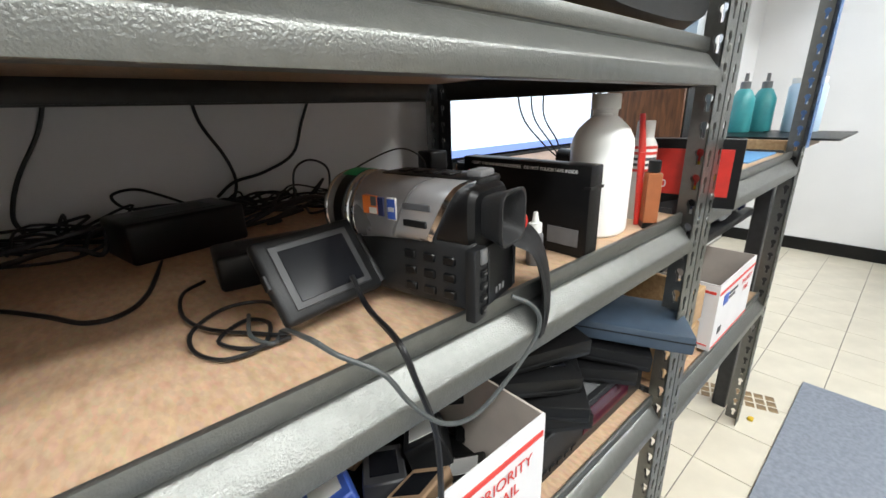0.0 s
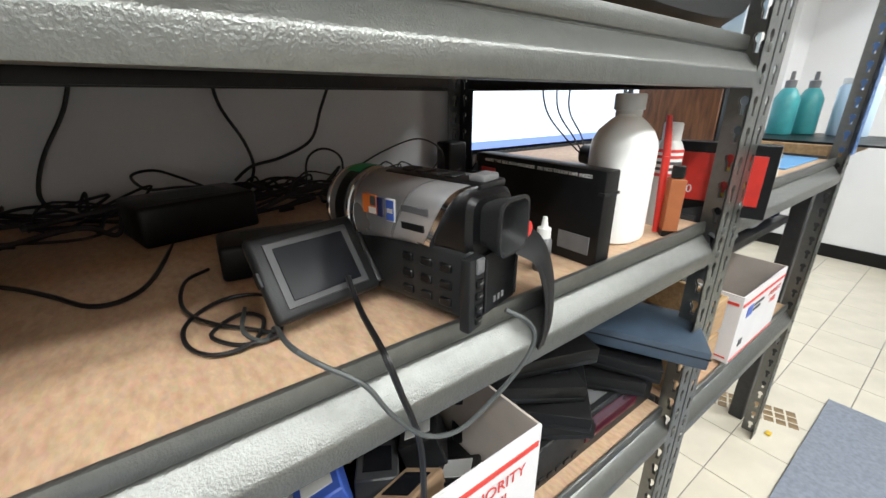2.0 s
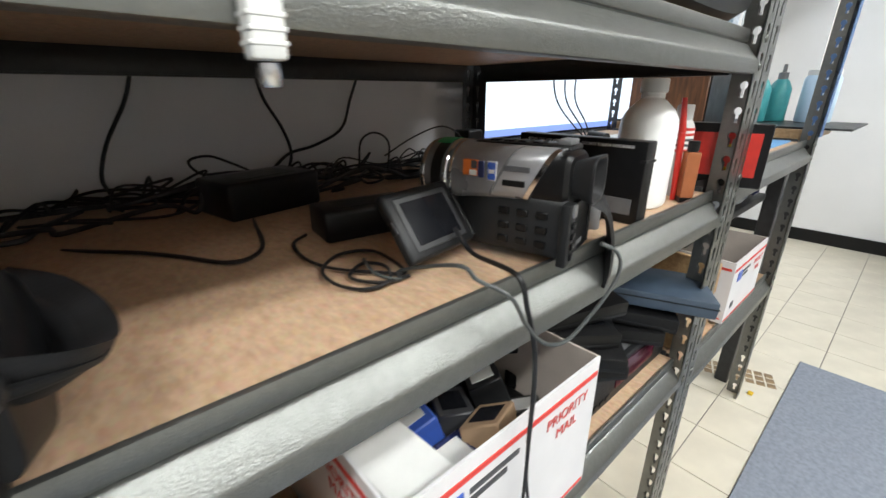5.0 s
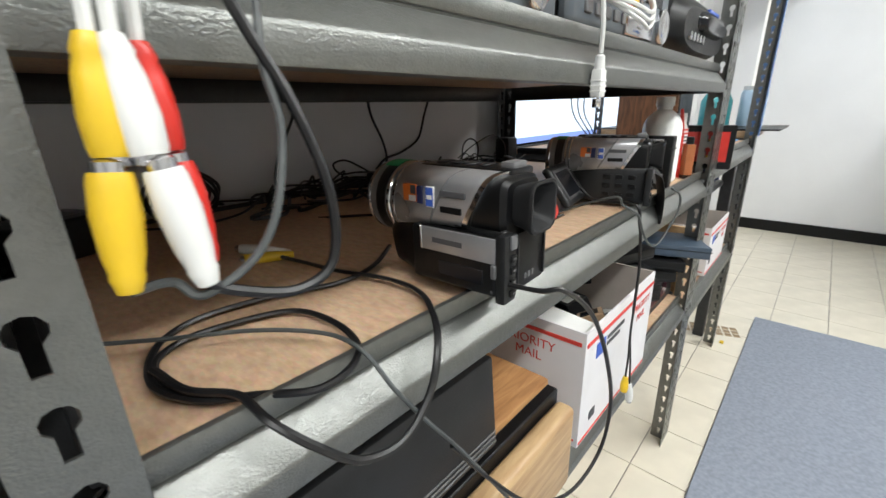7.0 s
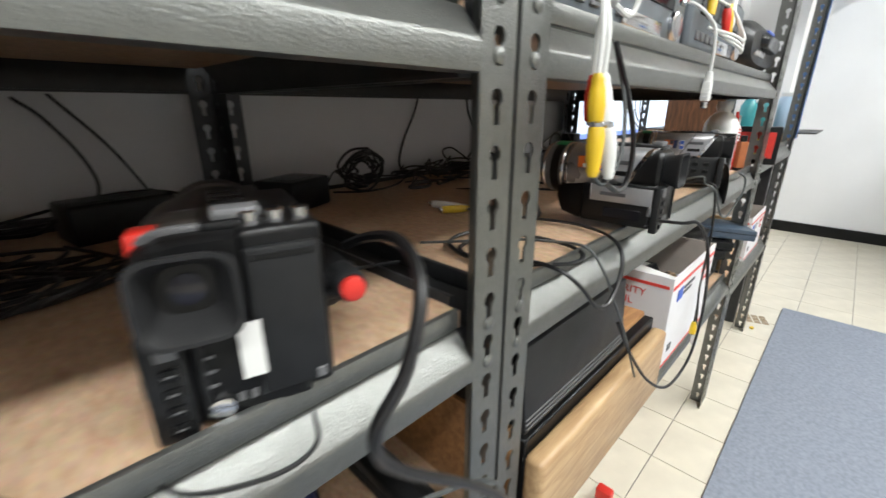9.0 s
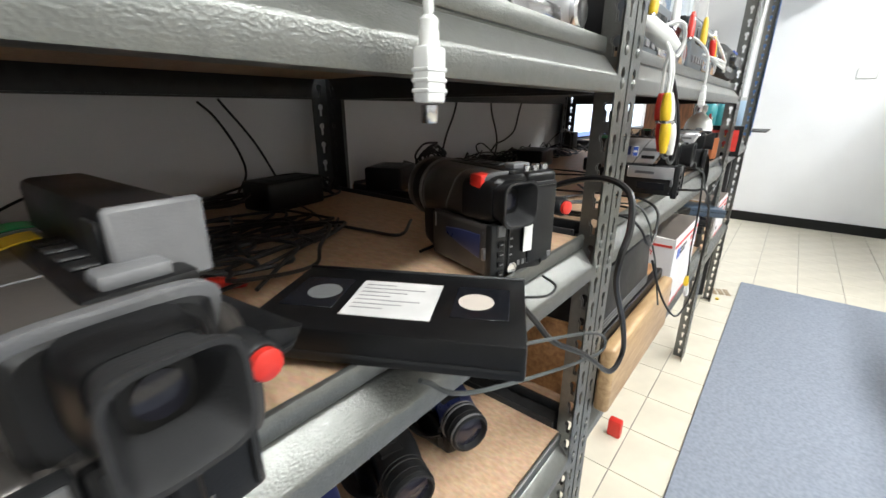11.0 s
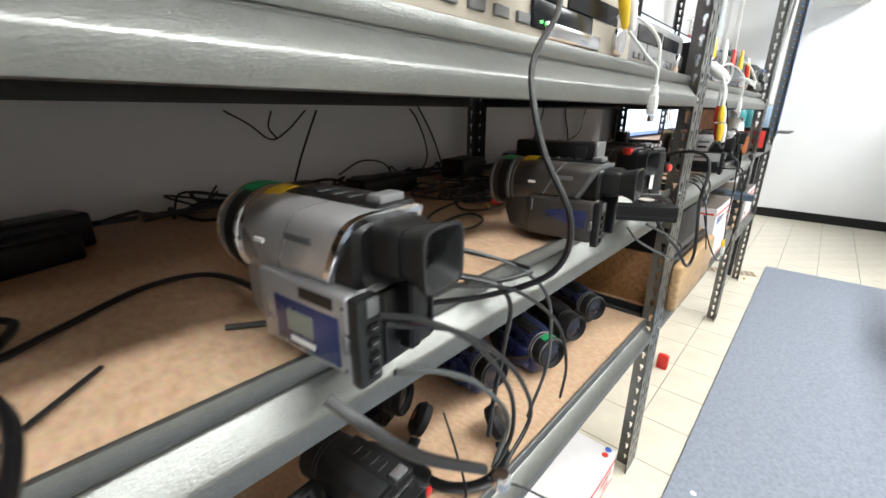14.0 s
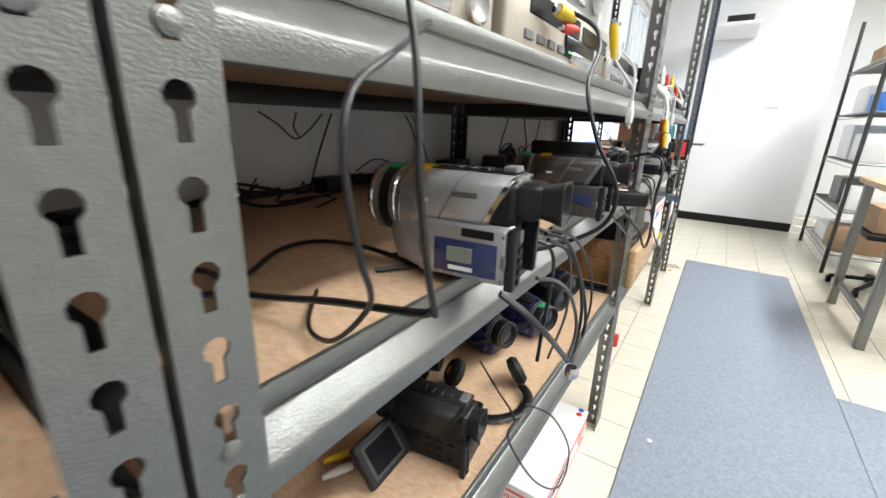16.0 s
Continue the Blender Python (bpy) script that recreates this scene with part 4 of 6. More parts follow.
# ---- lower shelf ----
def carton(m, label, lx, ly, lz, flaps=True):
    """An open white mailing carton with red bands; origin at its front left lower corner."""
    e = empty("mailing_carton", m, label, "carton", "white cartons")
    t = 0.003
    part("front", box(0, lx, 0, t, 0, lz), CARTON, e, smooth=False)
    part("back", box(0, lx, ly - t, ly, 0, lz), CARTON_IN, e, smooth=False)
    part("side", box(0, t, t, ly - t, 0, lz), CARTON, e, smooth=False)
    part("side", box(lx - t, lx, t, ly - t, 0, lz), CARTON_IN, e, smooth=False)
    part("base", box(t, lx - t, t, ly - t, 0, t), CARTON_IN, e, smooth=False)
    part("red_band", box(0.004, lx - 0.004, -0.0012, 0.0005, lz - 0.024, lz - 0.018), REDINK, e, smooth=False)
    part("red_band", box(-0.0012, 0.0005, 0.006, ly * 0.62, lz - 0.022, lz - 0.016), REDINK, e, smooth=False)
    part("red_band", box(0.004, lx - 0.004, -0.0012, 0.0005, 0.004, 0.007), REDINK, e, smooth=False)
    part("red_band", box(-0.0012, 0.0005, 0.006, 0.05, 0.01, 0.013), REDINK, e, smooth=False)
    part("blue_emblem", box(0.04, 0.072, -0.0012, 0.0005, lz - 0.058, lz - 0.034), BLUE, e, smooth=False)
    part("print_bar", box(0.08, lx * 0.5, -0.0012, 0.0005, lz - 0.043, lz - 0.037), INK, e, smooth=False)
    part("print_bar", box(0.08, lx * 0.44, -0.0012, 0.0005, lz - 0.054, lz - 0.048), INK, e, smooth=False)
    part("bar_code", box(0.035, 0.055, -0.0012, 0.0005, 0.03, 0.045), INK, e, smooth=False)
    writing("print", "PRIORITY", 0.021, pose(-0.0012, ly * 0.33, lz - 0.04, 90, 0, -90), REDINK, e)
    writing("print", "MAIL", 0.021, pose(-0.0012, ly * 0.33, lz - 0.062, 90, 0, -90), REDINK, e)
    writing("print", "PRIORITY", 0.019, pose(lx - 0.062, -0.0012, lz - 0.042, 90, 0, 0), REDINK, e)
    writing("print", "MAIL", 0.019, pose(lx - 0.062, -0.0012, lz - 0.064, 90, 0, 0), REDINK, e)
    for k in range(7):
        part("print_bar", box(0.05, lx - 0.05 - 0.03 * (k % 3), ly - t - 0.0012, ly - t + 0.0005, lz - 0.03 - k * 0.012, lz - 0.026 - k * 0.012), REDINK, e, smooth=False)
    return e


carton(pose(0.040, 0.188, LO, 0, 0, 0), "white mailing carton with red bands, full of small boxes", 0.297, 0.27, 0.195)
rb2 = random.Random(3)
cols = [BLACK, NAVY, CARDBOARD, BLACK, PAPER, BLUE, BEZEL, GREY, WHITE, BLACK, CARDBOARD, MIDGREY]
for k in range(12):
    cx, cy = 0.09 + 0.065 * (k % 4), 0.25 + 0.07 * (k // 4)
    e = empty("small_box", pose(cx, cy, LO + 0.09 + 0.012 * (k % 3), rb2.uniform(-25, 25), rb2.uniform(-25, 25), rb2.uniform(0, 90)), "small packaged tape thrown into the carton", "box", "packages in the carton")
    part("case", box(-0.035, 0.035, -0.024, 0.024, -0.02, 0.02, 0.002, 1), cols[k], e)
    part("label", box(-0.022, 0.022, -0.016, 0.016, 0.0195, 0.0208), PAPER if k % 2 else SCREEN, e, smooth=False)
tagged(part("filler", box(0.046, 0.331, 0.193, 0.45, LO + 0.004, LO + 0.085, 0.01, 2), BLACK), "dark packages filling the bottom of the carton", "packages", kind="stuff")
# purple box and others left of the carton
pb = empty("retail_box", pose(0.085, 0.262, LO + 0.125, 12, -8, 10), "white and purple retail box standing in the carton", "box")
part("carton", box(-0.03, 0.03, -0.06, 0.06, 0, 0.055, 0.001, 1), WHITE, pb)
part("panel", box(-0.0312, -0.029, -0.05, 0.05, 0.012, 0.045), material("purple_print", (0.18, 0.04, 0.28), 0.5, 0, 0.1), pb, smooth=False)

sp = empty("speaker_cabinet", pose(-0.225, 0.2, LO), "oak loudspeaker cabinet lying on its side", "speaker")
part("cabinet", box(-0.2, 0.21, 0.012, 0.32, 0, 0.145, 0.004, 2), OAK, sp)
part("grille", box(-0.195, 0.205, -0.004, 0.012, 0.004, 0.14, 0.002, 1), BLACK, sp, "black cloth grille edge")
part("front_panel", box(-0.2, 0.205, -0.03, -0.004, 0.0, 0.125, 0.008, 3), PALEWOOD, sp, "pale oak front panel")
dk = empty("cassette_deck", pose(-0.29, 0.205, LO + 0.1455, -4, 0, 0), "black cassette deck on top of the oak cabinet", "deck")
part("case", box(-0.13, 0.13, 0.006, 0.26, 0.004, 0.105, 0.002, 1), BLACK, dk)
part("front_panel", box(-0.132, 0.132, -0.008, 0.006, 0.002, 0.108, 0.0025, 2), GREY, dk)
for k in range(3):
    part("trim_line", box(-0.13, 0.13, -0.0092, -0.0075, 0.008 + k * 0.006, 0.0095 + k * 0.006), MIDGREY, dk, smooth=False)
for s in (-0.1, 0.1):
    part("foot", cyl((s, 0.03, -0.004), (s, 0.03, 0.004), 0.012, seg=14), RUBBER, dk)

vc = empty("video_recorder", pose(0.54, 0.235, LO), "grey video recorder under a heap of cassettes", "video recorder")
part("case", box(-0.17, 0.165, 0.01, 0.3, 0.008, 0.075, 0.002, 1), MIDGREY, vc)
part("front_panel", box(-0.172, 0.167, 0.0, 0.012, 0.006, 0.077, 0.002, 1), GREY, vc)
part("display", box(-0.03, 0.11, -0.0015, 0.0005, 0.026, 0.066), material("wine_display", (0.06, 0.008, 0.02), 0.12), vc, smooth=False)
for k in range(6):
    part("button", box(-0.15 + k * 0.018, -0.138 + k * 0.018, -0.002, 0.001, 0.016, 0.024, 0.0006, 1), BLACK, vc)
for s in (-0.14, 0.14):
    part("foot", cyl((s, 0.05, 0), (s, 0.05, 0.009), 0.012, seg=14), RUBBER, vc)
heap = [(0.43, 0.30, 0.077, 0, 0, -35), (0.435, 0.305, 0.104, 6, 0, -48), (0.42, 0.315, 0.132, 0, 5, -30), (0.45, 0.32, 0.16, 3, 0, -20), (0.59, 0.31, 0.077, 0, 0, -52),
        (0.62, 0.30, 0.106, 0, 4, -60), (0.50, 0.40, 0.11, 0, 0, 15)]
for k, (hx, hy, hz, a, b, c) in enumerate(heap):
    video_cassette(pose(hx, hy, LO + hz, a, b, c), "black video cassette in an untidy stack", labelled=False)
bt = empty("tape_case", pose(0.665, 0.27, LO + 0.136, 0, 4, -58), "dark slate plastic tape case overhanging the shelf", "tape case")
part("case", box(-0.12, 0.1, -0.062, 0.062, 0, 0.03, 0.003, 2), material("slate_plastic", (0.05, 0.075, 0.11), 0.35, 0, 0.2, 50), bt)
part("lid_line", box(-0.121, 0.101, -0.063, 0.063, 0.018, 0.0195), BLACK, bt, smooth=False)

# headphones on the lower shelf
hp = empty("headphones", pose(-1.155, 0.295, LO, 0, 0, -51), "black headphones lying on the lower shelf", "headphones")
part("headband", tube([(0.07 * math.cos(a), 0.06 * math.sin(a) - 0.02, 0.012 + 0.004 * math.sin(a)) for a in [radians(-200 + 20 * k) for k in range(12)]], 0.003, 8, 3, None, 3.0), BLACK, hp)
for s in (-1, 1):
    ec = part("ear_cup", lathe([(0.012, -0.012), (0.026, -0.008), (0.028, 0.004), (0.022, 0.012), (0.01, 0.013)], 20), RUBBER, hp, m=pose(s * 0.06, 0.025, 0.03, 0, 60 * s, 0))
    part("accent", lathe([(0.008, 0.012), (0.008, 0.0135)], 18), ORANGE if s < 0 else GREY, ec)
for k, (a, b) in enumerate((((-1.45, 0.41), YELLOW), ((-1.47, 0.39), WHITE))):
    plug((a[0], a[1], LO + 0.007), (a[0] + 0.045, a[1] - 0.02, LO + 0.007), b, "phono plug lying on the lower shelf", 0.006)

# floor under the racks
carton(pose(-0.96, 0.215, 0.0, 0, 0, 0), "flat white mailing carton on the floor under the shelf", 0.4, 0.3, 0.09)
tagged(part("carton_lid", box(-0.962, -0.558, 0.213, 0.517, 0.09, 0.094, 0.001, 1), CARTON, smooth=False), "white printed carton lid on the floor", "carton")
for k, mt in enumerate((RED, BLUE)):
    part("print_spot", lathe([(0.009, 0), (0.009, 0.0008)], 16, "z", None, (-0.59 + k * 0.024, 0.235, 0.0942)), mt, bpy.data.objects["carton_lid"])
tagged(part("red_toolbox", box(0.10, 0.128, 0.25, 0.29, 0, 0.06, 0.006, 2), RED), "red plastic box on the floor below the shelf", "box")
tagged(part("cardboard_box", box(0.1, 0.66, 0.42, 0.78, 0.0, 0.30, 0.003, 1), CARDBOARD, smooth=False), "brown cardboard box on the floor by the wall", "box")


# ---- upper shelf ----
def player(x0, x1, y0, z1, mat, label, kind="video recorder", rounded=0.004, group="players on the upper shelf"):
    e = empty("video_player", pose((x0 + x1) / 2, y0, UP), label, kind, group)
    w = (x1 - x0) / 2
    h = z1 - UP
    part("case", box(-w, w, 0.016, 0.30, 0.008, h, 0.003, 2), GREY if mat is not BLACK else BLACK, e)
    part("front_panel", box(-w - 0.001, w + 0.001, 0, 0.018, 0.007, h + 0.001, rounded, 3), mat, e)
    part("lower_edge", box(-w, w, 0.004, 0.02, 0.0, 0.008), BLACK, e, smooth=False)
    part("tape_slot", box(-w * 0.75, w * 0.05, -0.0015, 0.002, h * 0.55, h * 0.85, 0.001, 1), SCREEN, e)
    part("display", box(w * 0.12, w * 0.75, -0.0015, 0.002, h * 0.55, h * 0.82, 0.001, 1), SCREEN, e)
    for k in range(5):
        part("button", box(-w * 0.8 + k * w * 0.16, -w * 0.8 + k * w * 0.16 + w * 0.1, -0.003, 0.001, h * 0.22, h * 0.34, 0.001, 1), MIDGREY, e)
    part("jog_dial", lathe([(h * 0.22, 0), (h * 0.22, -0.006), (h * 0.18, -0.008), (h * 0.08, -0.007)], 24, "y", None, (w * 0.78, 0, h * 0.34)), CHROME, e)
    part("flap", box(-w * 0.1, w * 0.5, -0.006, 0.002, h * 0.12, h * 0.32, 0.003, 2), CHROME, e, "shiny flap over the front sockets")
    return e


CREAM = material("champagne_plastic", (0.55, 0.5, 0.42), 0.32, 0.45, 0.1, 40)
SLATE = material("slate_grey_plastic", (0.13, 0.15, 0.17), 0.35, 0.2, 0.15, 40)
vp = player(-1.33, -0.855, 0.222, UP + 0.085, CREAM, "champagne-coloured video recorder with lit green indicators")
dw = part("indicator_window", box(-0.05, 0.094, -0.0035, 0.0, 0.018, 0.046, 0.003, 2), SCREEN, vp, "smoked window with green lamps")
LAMP = material("green_indicator", (0.1, 0.8, 0.15), 0.4, emit=1.5)
for k in range(4):
    part("indicator", box(-0.036 + k * 0.011, -0.030 + k * 0.011, -0.0042, -0.003, 0.023, 0.0255), LAMP, dw, smooth=False)
player(-1.69, -1.36, 0.222, UP + 0.08, CREAM, "champagne-coloured video recorder with a blue badge")
player(-0.845, -0.53, 0.23, UP + 0.08, SILVER, "silver video recorder with shiny flap", rounded=0.01)
player(-1.30, -0.92, 0.24, UP + 0.165, SILVER, "silver player stacked on a recorder")
bpy.data.objects["video_player.003"].location.z = UP + 0.086
player(-0.42, -0.03, 0.225, UP + 0.085, SLATE, "dark grey video player on the upper shelf")
player(0.0, 0.34, 0.225, UP + 0.11, SLATE, "slate-grey player with silver front keys", rounded=0.012)


def portable_stereo():
    e = empty("portable_stereo", pose(0.53, 0.3, UP), "rounded black portable stereo with smoked lid", "stereo", "players on the upper shelf")
    part("body", loft([(-0.09, 0, 0.05, 0.15, 0.035, 3), (-0.07, 0, 0.055, 0.17, 0.05, 3), (0.02, 0, 0.06, 0.175, 0.06, 3), (0.1, 0, 0.058, 0.165, 0.055, 3)], 32), GREY, e)
    part("lid", loft([(-0.102, 0.03, 0.062, 0.08, 0.014, 3), (-0.09, 0.03, 0.064, 0.1, 0.02, 3), (-0.06, 0.03, 0.075, 0.1, 0.025, 3)], 24), SCREEN, e, "smoked glossy lid")
    for k in range(5):
        part("button", lathe([(0.007, -0.091), (0.007, -0.0955), (0.005, -0.0965)], 14, "y", None, (-0.12 + k * 0.022, 0, 0.035)), CHROME, e)
    part("blue_stripe", box(0.02, 0.1, -0.088, -0.07, 0.088, 0.094, 0.001, 1), BLUE, e)
    return e


portable_stereo()
tagged(part("pink_box", box(-0.82, -0.66, 0.3, 0.42, UP + 0.082, UP + 0.14, 0.002, 1), material("pink_card", (0.6, 0.12, 0.45), 0.6, 0, 0.1)), "pink and white box on top of a recorder", "box")
for k in range(5):
    plug((-0.33 + 0.13 * k, 0.215, UP + 0.10 + 0.01 * (k % 2)), (-0.35 + 0.13 * k, 0.21, UP + 0.05), (YELLOW, WHITE, RED, YELLOW, WHITE)[k], "phono plug hanging at the upper player fronts", 0.006)

# ---- left end ----
tagged(part("tan_carton", box(-1.99, -1.76, 0.26, 0.5, SH, SH + 0.12, 0.003, 1), material("tan_card", (0.5, 0.36, 0.14), 0.8, 0, 0.25, 20)), "tan cardboard box on the shelf board", "box")
# ---- cables ----
cable([(0.029, 0.845, 1.022), (0.009, 0.845, 0.966), (-0.029, 0.845, 0.901), (-0.047, 0.845, 0.85), (-0.042, 0.845, 0.823)], 0.00312, CABLE, "black power cord hanging against the white wall")
cable([(0.21, 0.845, 1.029), (0.219, 0.845, 0.969), (0.249, 0.845, 0.908), (0.26, 0.845, 0.86), (0.246, 0.845, 0.817)], 0.00312, CABLE, "black power cord hanging against the white wall")
cable([(0.434, 0.845, 1.027), (0.404, 0.845, 0.962), (0.377, 0.845, 0.902), (0.314, 0.845, 0.872), (0.257, 0.845, 0.86), (0.223, 0.845, 0.836)], 0.00312, CABLE, "black power cord hanging against the white wall")
cable([(0.228, 0.8, 0.832), (0.134, 0.8, 0.843), (0.085, 0.8, 0.845), (0.068, 0.8, 0.868), (0.099, 0.8, 0.874), (0.136, 0.8, 0.857), (0.176, 0.8, 0.833)], 0.00234, CABLE, "black power cord hanging against the white wall")
cable([(0.272, 0.6, 0.858), (0.278, 0.6, 0.9), (0.304, 0.6, 0.913), (0.331, 0.6, 0.896), (0.328, 0.6, 0.851)], 0.00172, CABLE, "thin black cable looping up behind the camcorder")
cable([(0.402, 0.72, 0.854), (0.477, 0.72, 0.886), (0.558, 0.72, 0.904), (0.616, 0.72, 0.877), (0.625, 0.72, 0.834)], 0.00172, CABLE, "black cable draped along the particle board shelf")
cable([(-0.106, 0.591, 0.814), (-0.07, 0.537, 0.819), (-0.042, 0.507, 0.819), (-0.013, 0.465, 0.819), (0.013, 0.423, 0.819), (0.038, 0.42, 0.819), (0.061, 0.456, 0.819), (0.091, 0.58, 0.813), (0.12, 0.665, 0.809)], 0.00234, CABLE, "black adapter cord curving across the shelf board")
cable([(0.109, 0.451, 0.819), (0.086, 0.431, 0.819), (0.076, 0.38, 0.819), (0.085, 0.339, 0.819), (0.11, 0.305, 0.819), (0.131, 0.287, 0.819), (0.139, 0.351, 0.819), (0.108, 0.368, 0.819), (0.077, 0.344, 0.819), (0.07, 0.309, 0.819), (0.083, 0.281, 0.819), (0.109, 0.281, 0.819), (0.125, 0.312, 0.819), (0.112, 0.331, 0.819), (0.087, 0.311, 0.819), (0.101, 0.283, 0.819), (0.129, 0.278, 0.819)], 0.00172, CABLE, "black and grey cable coiled beside the camcorder screen")
cable([(0.117, 0.337, 0.82), (0.107, 0.3, 0.82), (0.116, 0.276, 0.82), (0.128, 0.291, 0.82), (0.113, 0.2, 0.858), (0.125, 0.19, 0.846), (0.145, 0.175, 0.831), (0.16, 0.17, 0.804), (0.181, 0.165, 0.78), (0.206, 0.16, 0.775), (0.235, 0.155, 0.793), (0.256, 0.15, 0.816), (0.263, 0.15, 0.832), (0.255, 0.152, 0.846), (0.243, 0.16, 0.854)], 0.00172, GREYCABLE, "grey cable looping out over the shelf edge")
cable([(0.186, 0.28, 0.851), (0.181, 0.25, 0.835), (0.164, 0.186, 0.84), (0.171, 0.178, 0.81), (0.182, 0.176, 0.77), (0.184, 0.174, 0.73), (0.183, 0.174, 0.666)], 0.00234, CABLE, "black flat lead falling over the shelf front")
cable([(-0.142, 0.372, 0.82), (-0.198, 0.334, 0.82), (-0.249, 0.324, 0.82), (-0.307, 0.345, 0.82), (-0.362, 0.352, 0.82), (-0.395, 0.336, 0.82), (-0.413, 0.302, 0.82), (-0.416, 0.269, 0.82), (-0.402, 0.237, 0.82), (-0.38, 0.219, 0.82), (-0.353, 0.195, 0.82), (-0.326, 0.198, 0.82), (-0.306, 0.218, 0.82), (-0.298, 0.259, 0.82), (-0.308, 0.302, 0.82), (-0.348, 0.32, 0.82), (-0.384, 0.323, 0.82), (-0.408, 0.306, 0.82), (-0.412, 0.273, 0.82), (-0.4, 0.242, 0.82)], 0.00218, CABLE, "coiled black ribbon cable on the shelf board", flat=1.35)
cable([(-0.413, 0.289, 0.824), (-0.406, 0.249, 0.824), (-0.388, 0.221, 0.824), (-0.384, 0.19, 0.82), (-0.368, 0.175, 0.801), (-0.343, 0.17, 0.775), (-0.309, 0.17, 0.766), (-0.281, 0.172, 0.785), (-0.265, 0.178, 0.811), (-0.243, 0.202, 0.822), (-0.217, 0.246, 0.822), (-0.217, 0.294, 0.822), (-0.234, 0.345, 0.822), (-0.243, 0.396, 0.822), (-0.25, 0.434, 0.822)], 0.00218, CABLE, "black ribbon cable sagging over the shelf front", flat=1.35)
cable([(-0.432, 0.35, 0.827), (-0.395, 0.318, 0.827), (-0.35, 0.282, 0.827), (-0.32, 0.24, 0.827), (-0.315, 0.2, 0.827), (-0.305, 0.18, 0.799), (-0.279, 0.175, 0.757), (-0.247, 0.17, 0.709), (-0.183, 0.165, 0.605)], 0.00172, GREYCABLE, "thin grey cable curving across the coil")
cable([(-0.19, 0.175, 0.84), (-0.188, 0.14, 0.842), (-0.176, 0.125, 0.842), (-0.127, 0.12, 0.802), (-0.076, 0.12, 0.729), (-0.032, 0.125, 0.643), (-0.037, 0.13, 0.577), (-0.088, 0.14, 0.55), (-0.163, 0.15, 0.593), (-0.213, 0.165, 0.654), (-0.255, 0.175, 0.718)], 0.00218, CABLE, "black lead plugged into the camcorder hanging in a loop")
cable([(0.183, 0.174, 0.668), (0.183, 0.174, 0.62), (0.175, 0.17, 0.59), (0.163, 0.167, 0.557)], 0.00172, CABLE, "thin black cable hanging in front of the carton")
cable([(0.184, 0.174, 0.668), (0.185, 0.174, 0.62), (0.19, 0.17, 0.57), (0.191, 0.167, 0.528)], 0.00172, CABLE, "thin black cable hanging in front of the carton")
cable([(-0.384, 0.165, 1.026), (-0.377, 0.16, 1.006), (-0.366, 0.155, 0.981), (-0.357, 0.15, 0.946), (-0.359, 0.15, 0.915), (-0.378, 0.15, 0.907), (-0.403, 0.15, 0.916), (-0.411, 0.15, 0.923)], 0.00234, CABLE, "black cable drooping beside the keyhole post")
cable([(-0.432, 0.15, 0.925), (-0.419, 0.155, 0.923), (-0.412, 0.15, 0.917), (-0.393, 0.15, 0.925), (-0.381, 0.15, 0.942), (-0.372, 0.155, 0.972), (-0.373, 0.16, 0.995), (-0.367, 0.17, 1.019)], 0.00172, GREYCABLE, "grey cable looping under the plugs")
cable([(-0.599, 0.24, 0.889), (-0.606, 0.2, 0.905), (-0.618, 0.16, 0.914), (-0.632, 0.13, 0.905), (-0.649, 0.12, 0.876), (-0.667, 0.12, 0.852), (-0.65, 0.125, 0.818), (-0.583, 0.13, 0.748), (-0.537, 0.135, 0.684), (-0.565, 0.14, 0.666), (-0.64, 0.15, 0.724), (-0.692, 0.165, 0.759), (-0.713, 0.175, 0.786), (-0.728, 0.185, 0.808)], 0.00328, CABLE, "thick black cable with moulded plug looping past the post")
cable([(-0.605, 0.444, 0.82), (-0.67, 0.402, 0.82), (-0.686, 0.454, 0.82), (-0.699, 0.507, 0.82), (-0.745, 0.495, 0.82), (-0.794, 0.517, 0.82), (-0.846, 0.512, 0.82), (-0.903, 0.475, 0.82)], 0.00234, CABLE, "black cord lying across the board to the camcorder")
cable([(-0.901, 0.442, 0.822), (-0.861, 0.452, 0.822), (-0.81, 0.472, 0.822), (-0.737, 0.481, 0.822), (-0.681, 0.58, 0.822), (-0.635, 0.779, 0.822)], 0.00195, CABLE, "black cable draped along the particle board shelf")
cable([(-0.481, 0.328, 0.822), (-0.538, 0.35, 0.822), (-0.583, 0.378, 0.822), (-0.651, 0.342, 0.82), (-0.703, 0.335, 0.82)], 0.00195, CABLE, "black cable draped along the particle board shelf")
cable([(-0.726, 0.84, 0.991), (-0.7, 0.84, 0.964), (-0.669, 0.84, 0.907), (-0.659, 0.84, 0.857), (-0.683, 0.84, 0.819)], 0.00234, CABLE, "black power cord hanging against the white wall")
cable([(-0.884, 0.72, 0.809), (-0.797, 0.72, 0.839), (-0.727, 0.72, 0.854), (-0.647, 0.72, 0.866), (-0.575, 0.72, 0.853), (-0.54, 0.72, 0.807)], 0.00218, CABLE, "black cable draped along the particle board shelf")
cable([(-0.654, 0.2, 0.809), (-0.664, 0.18, 0.806), (-0.686, 0.178, 0.804), (-0.719, 0.185, 0.812), (-0.73, 0.2, 0.814)], 0.0014, CABLE, "thin black lead falling from the camcorder to the shelf edge")
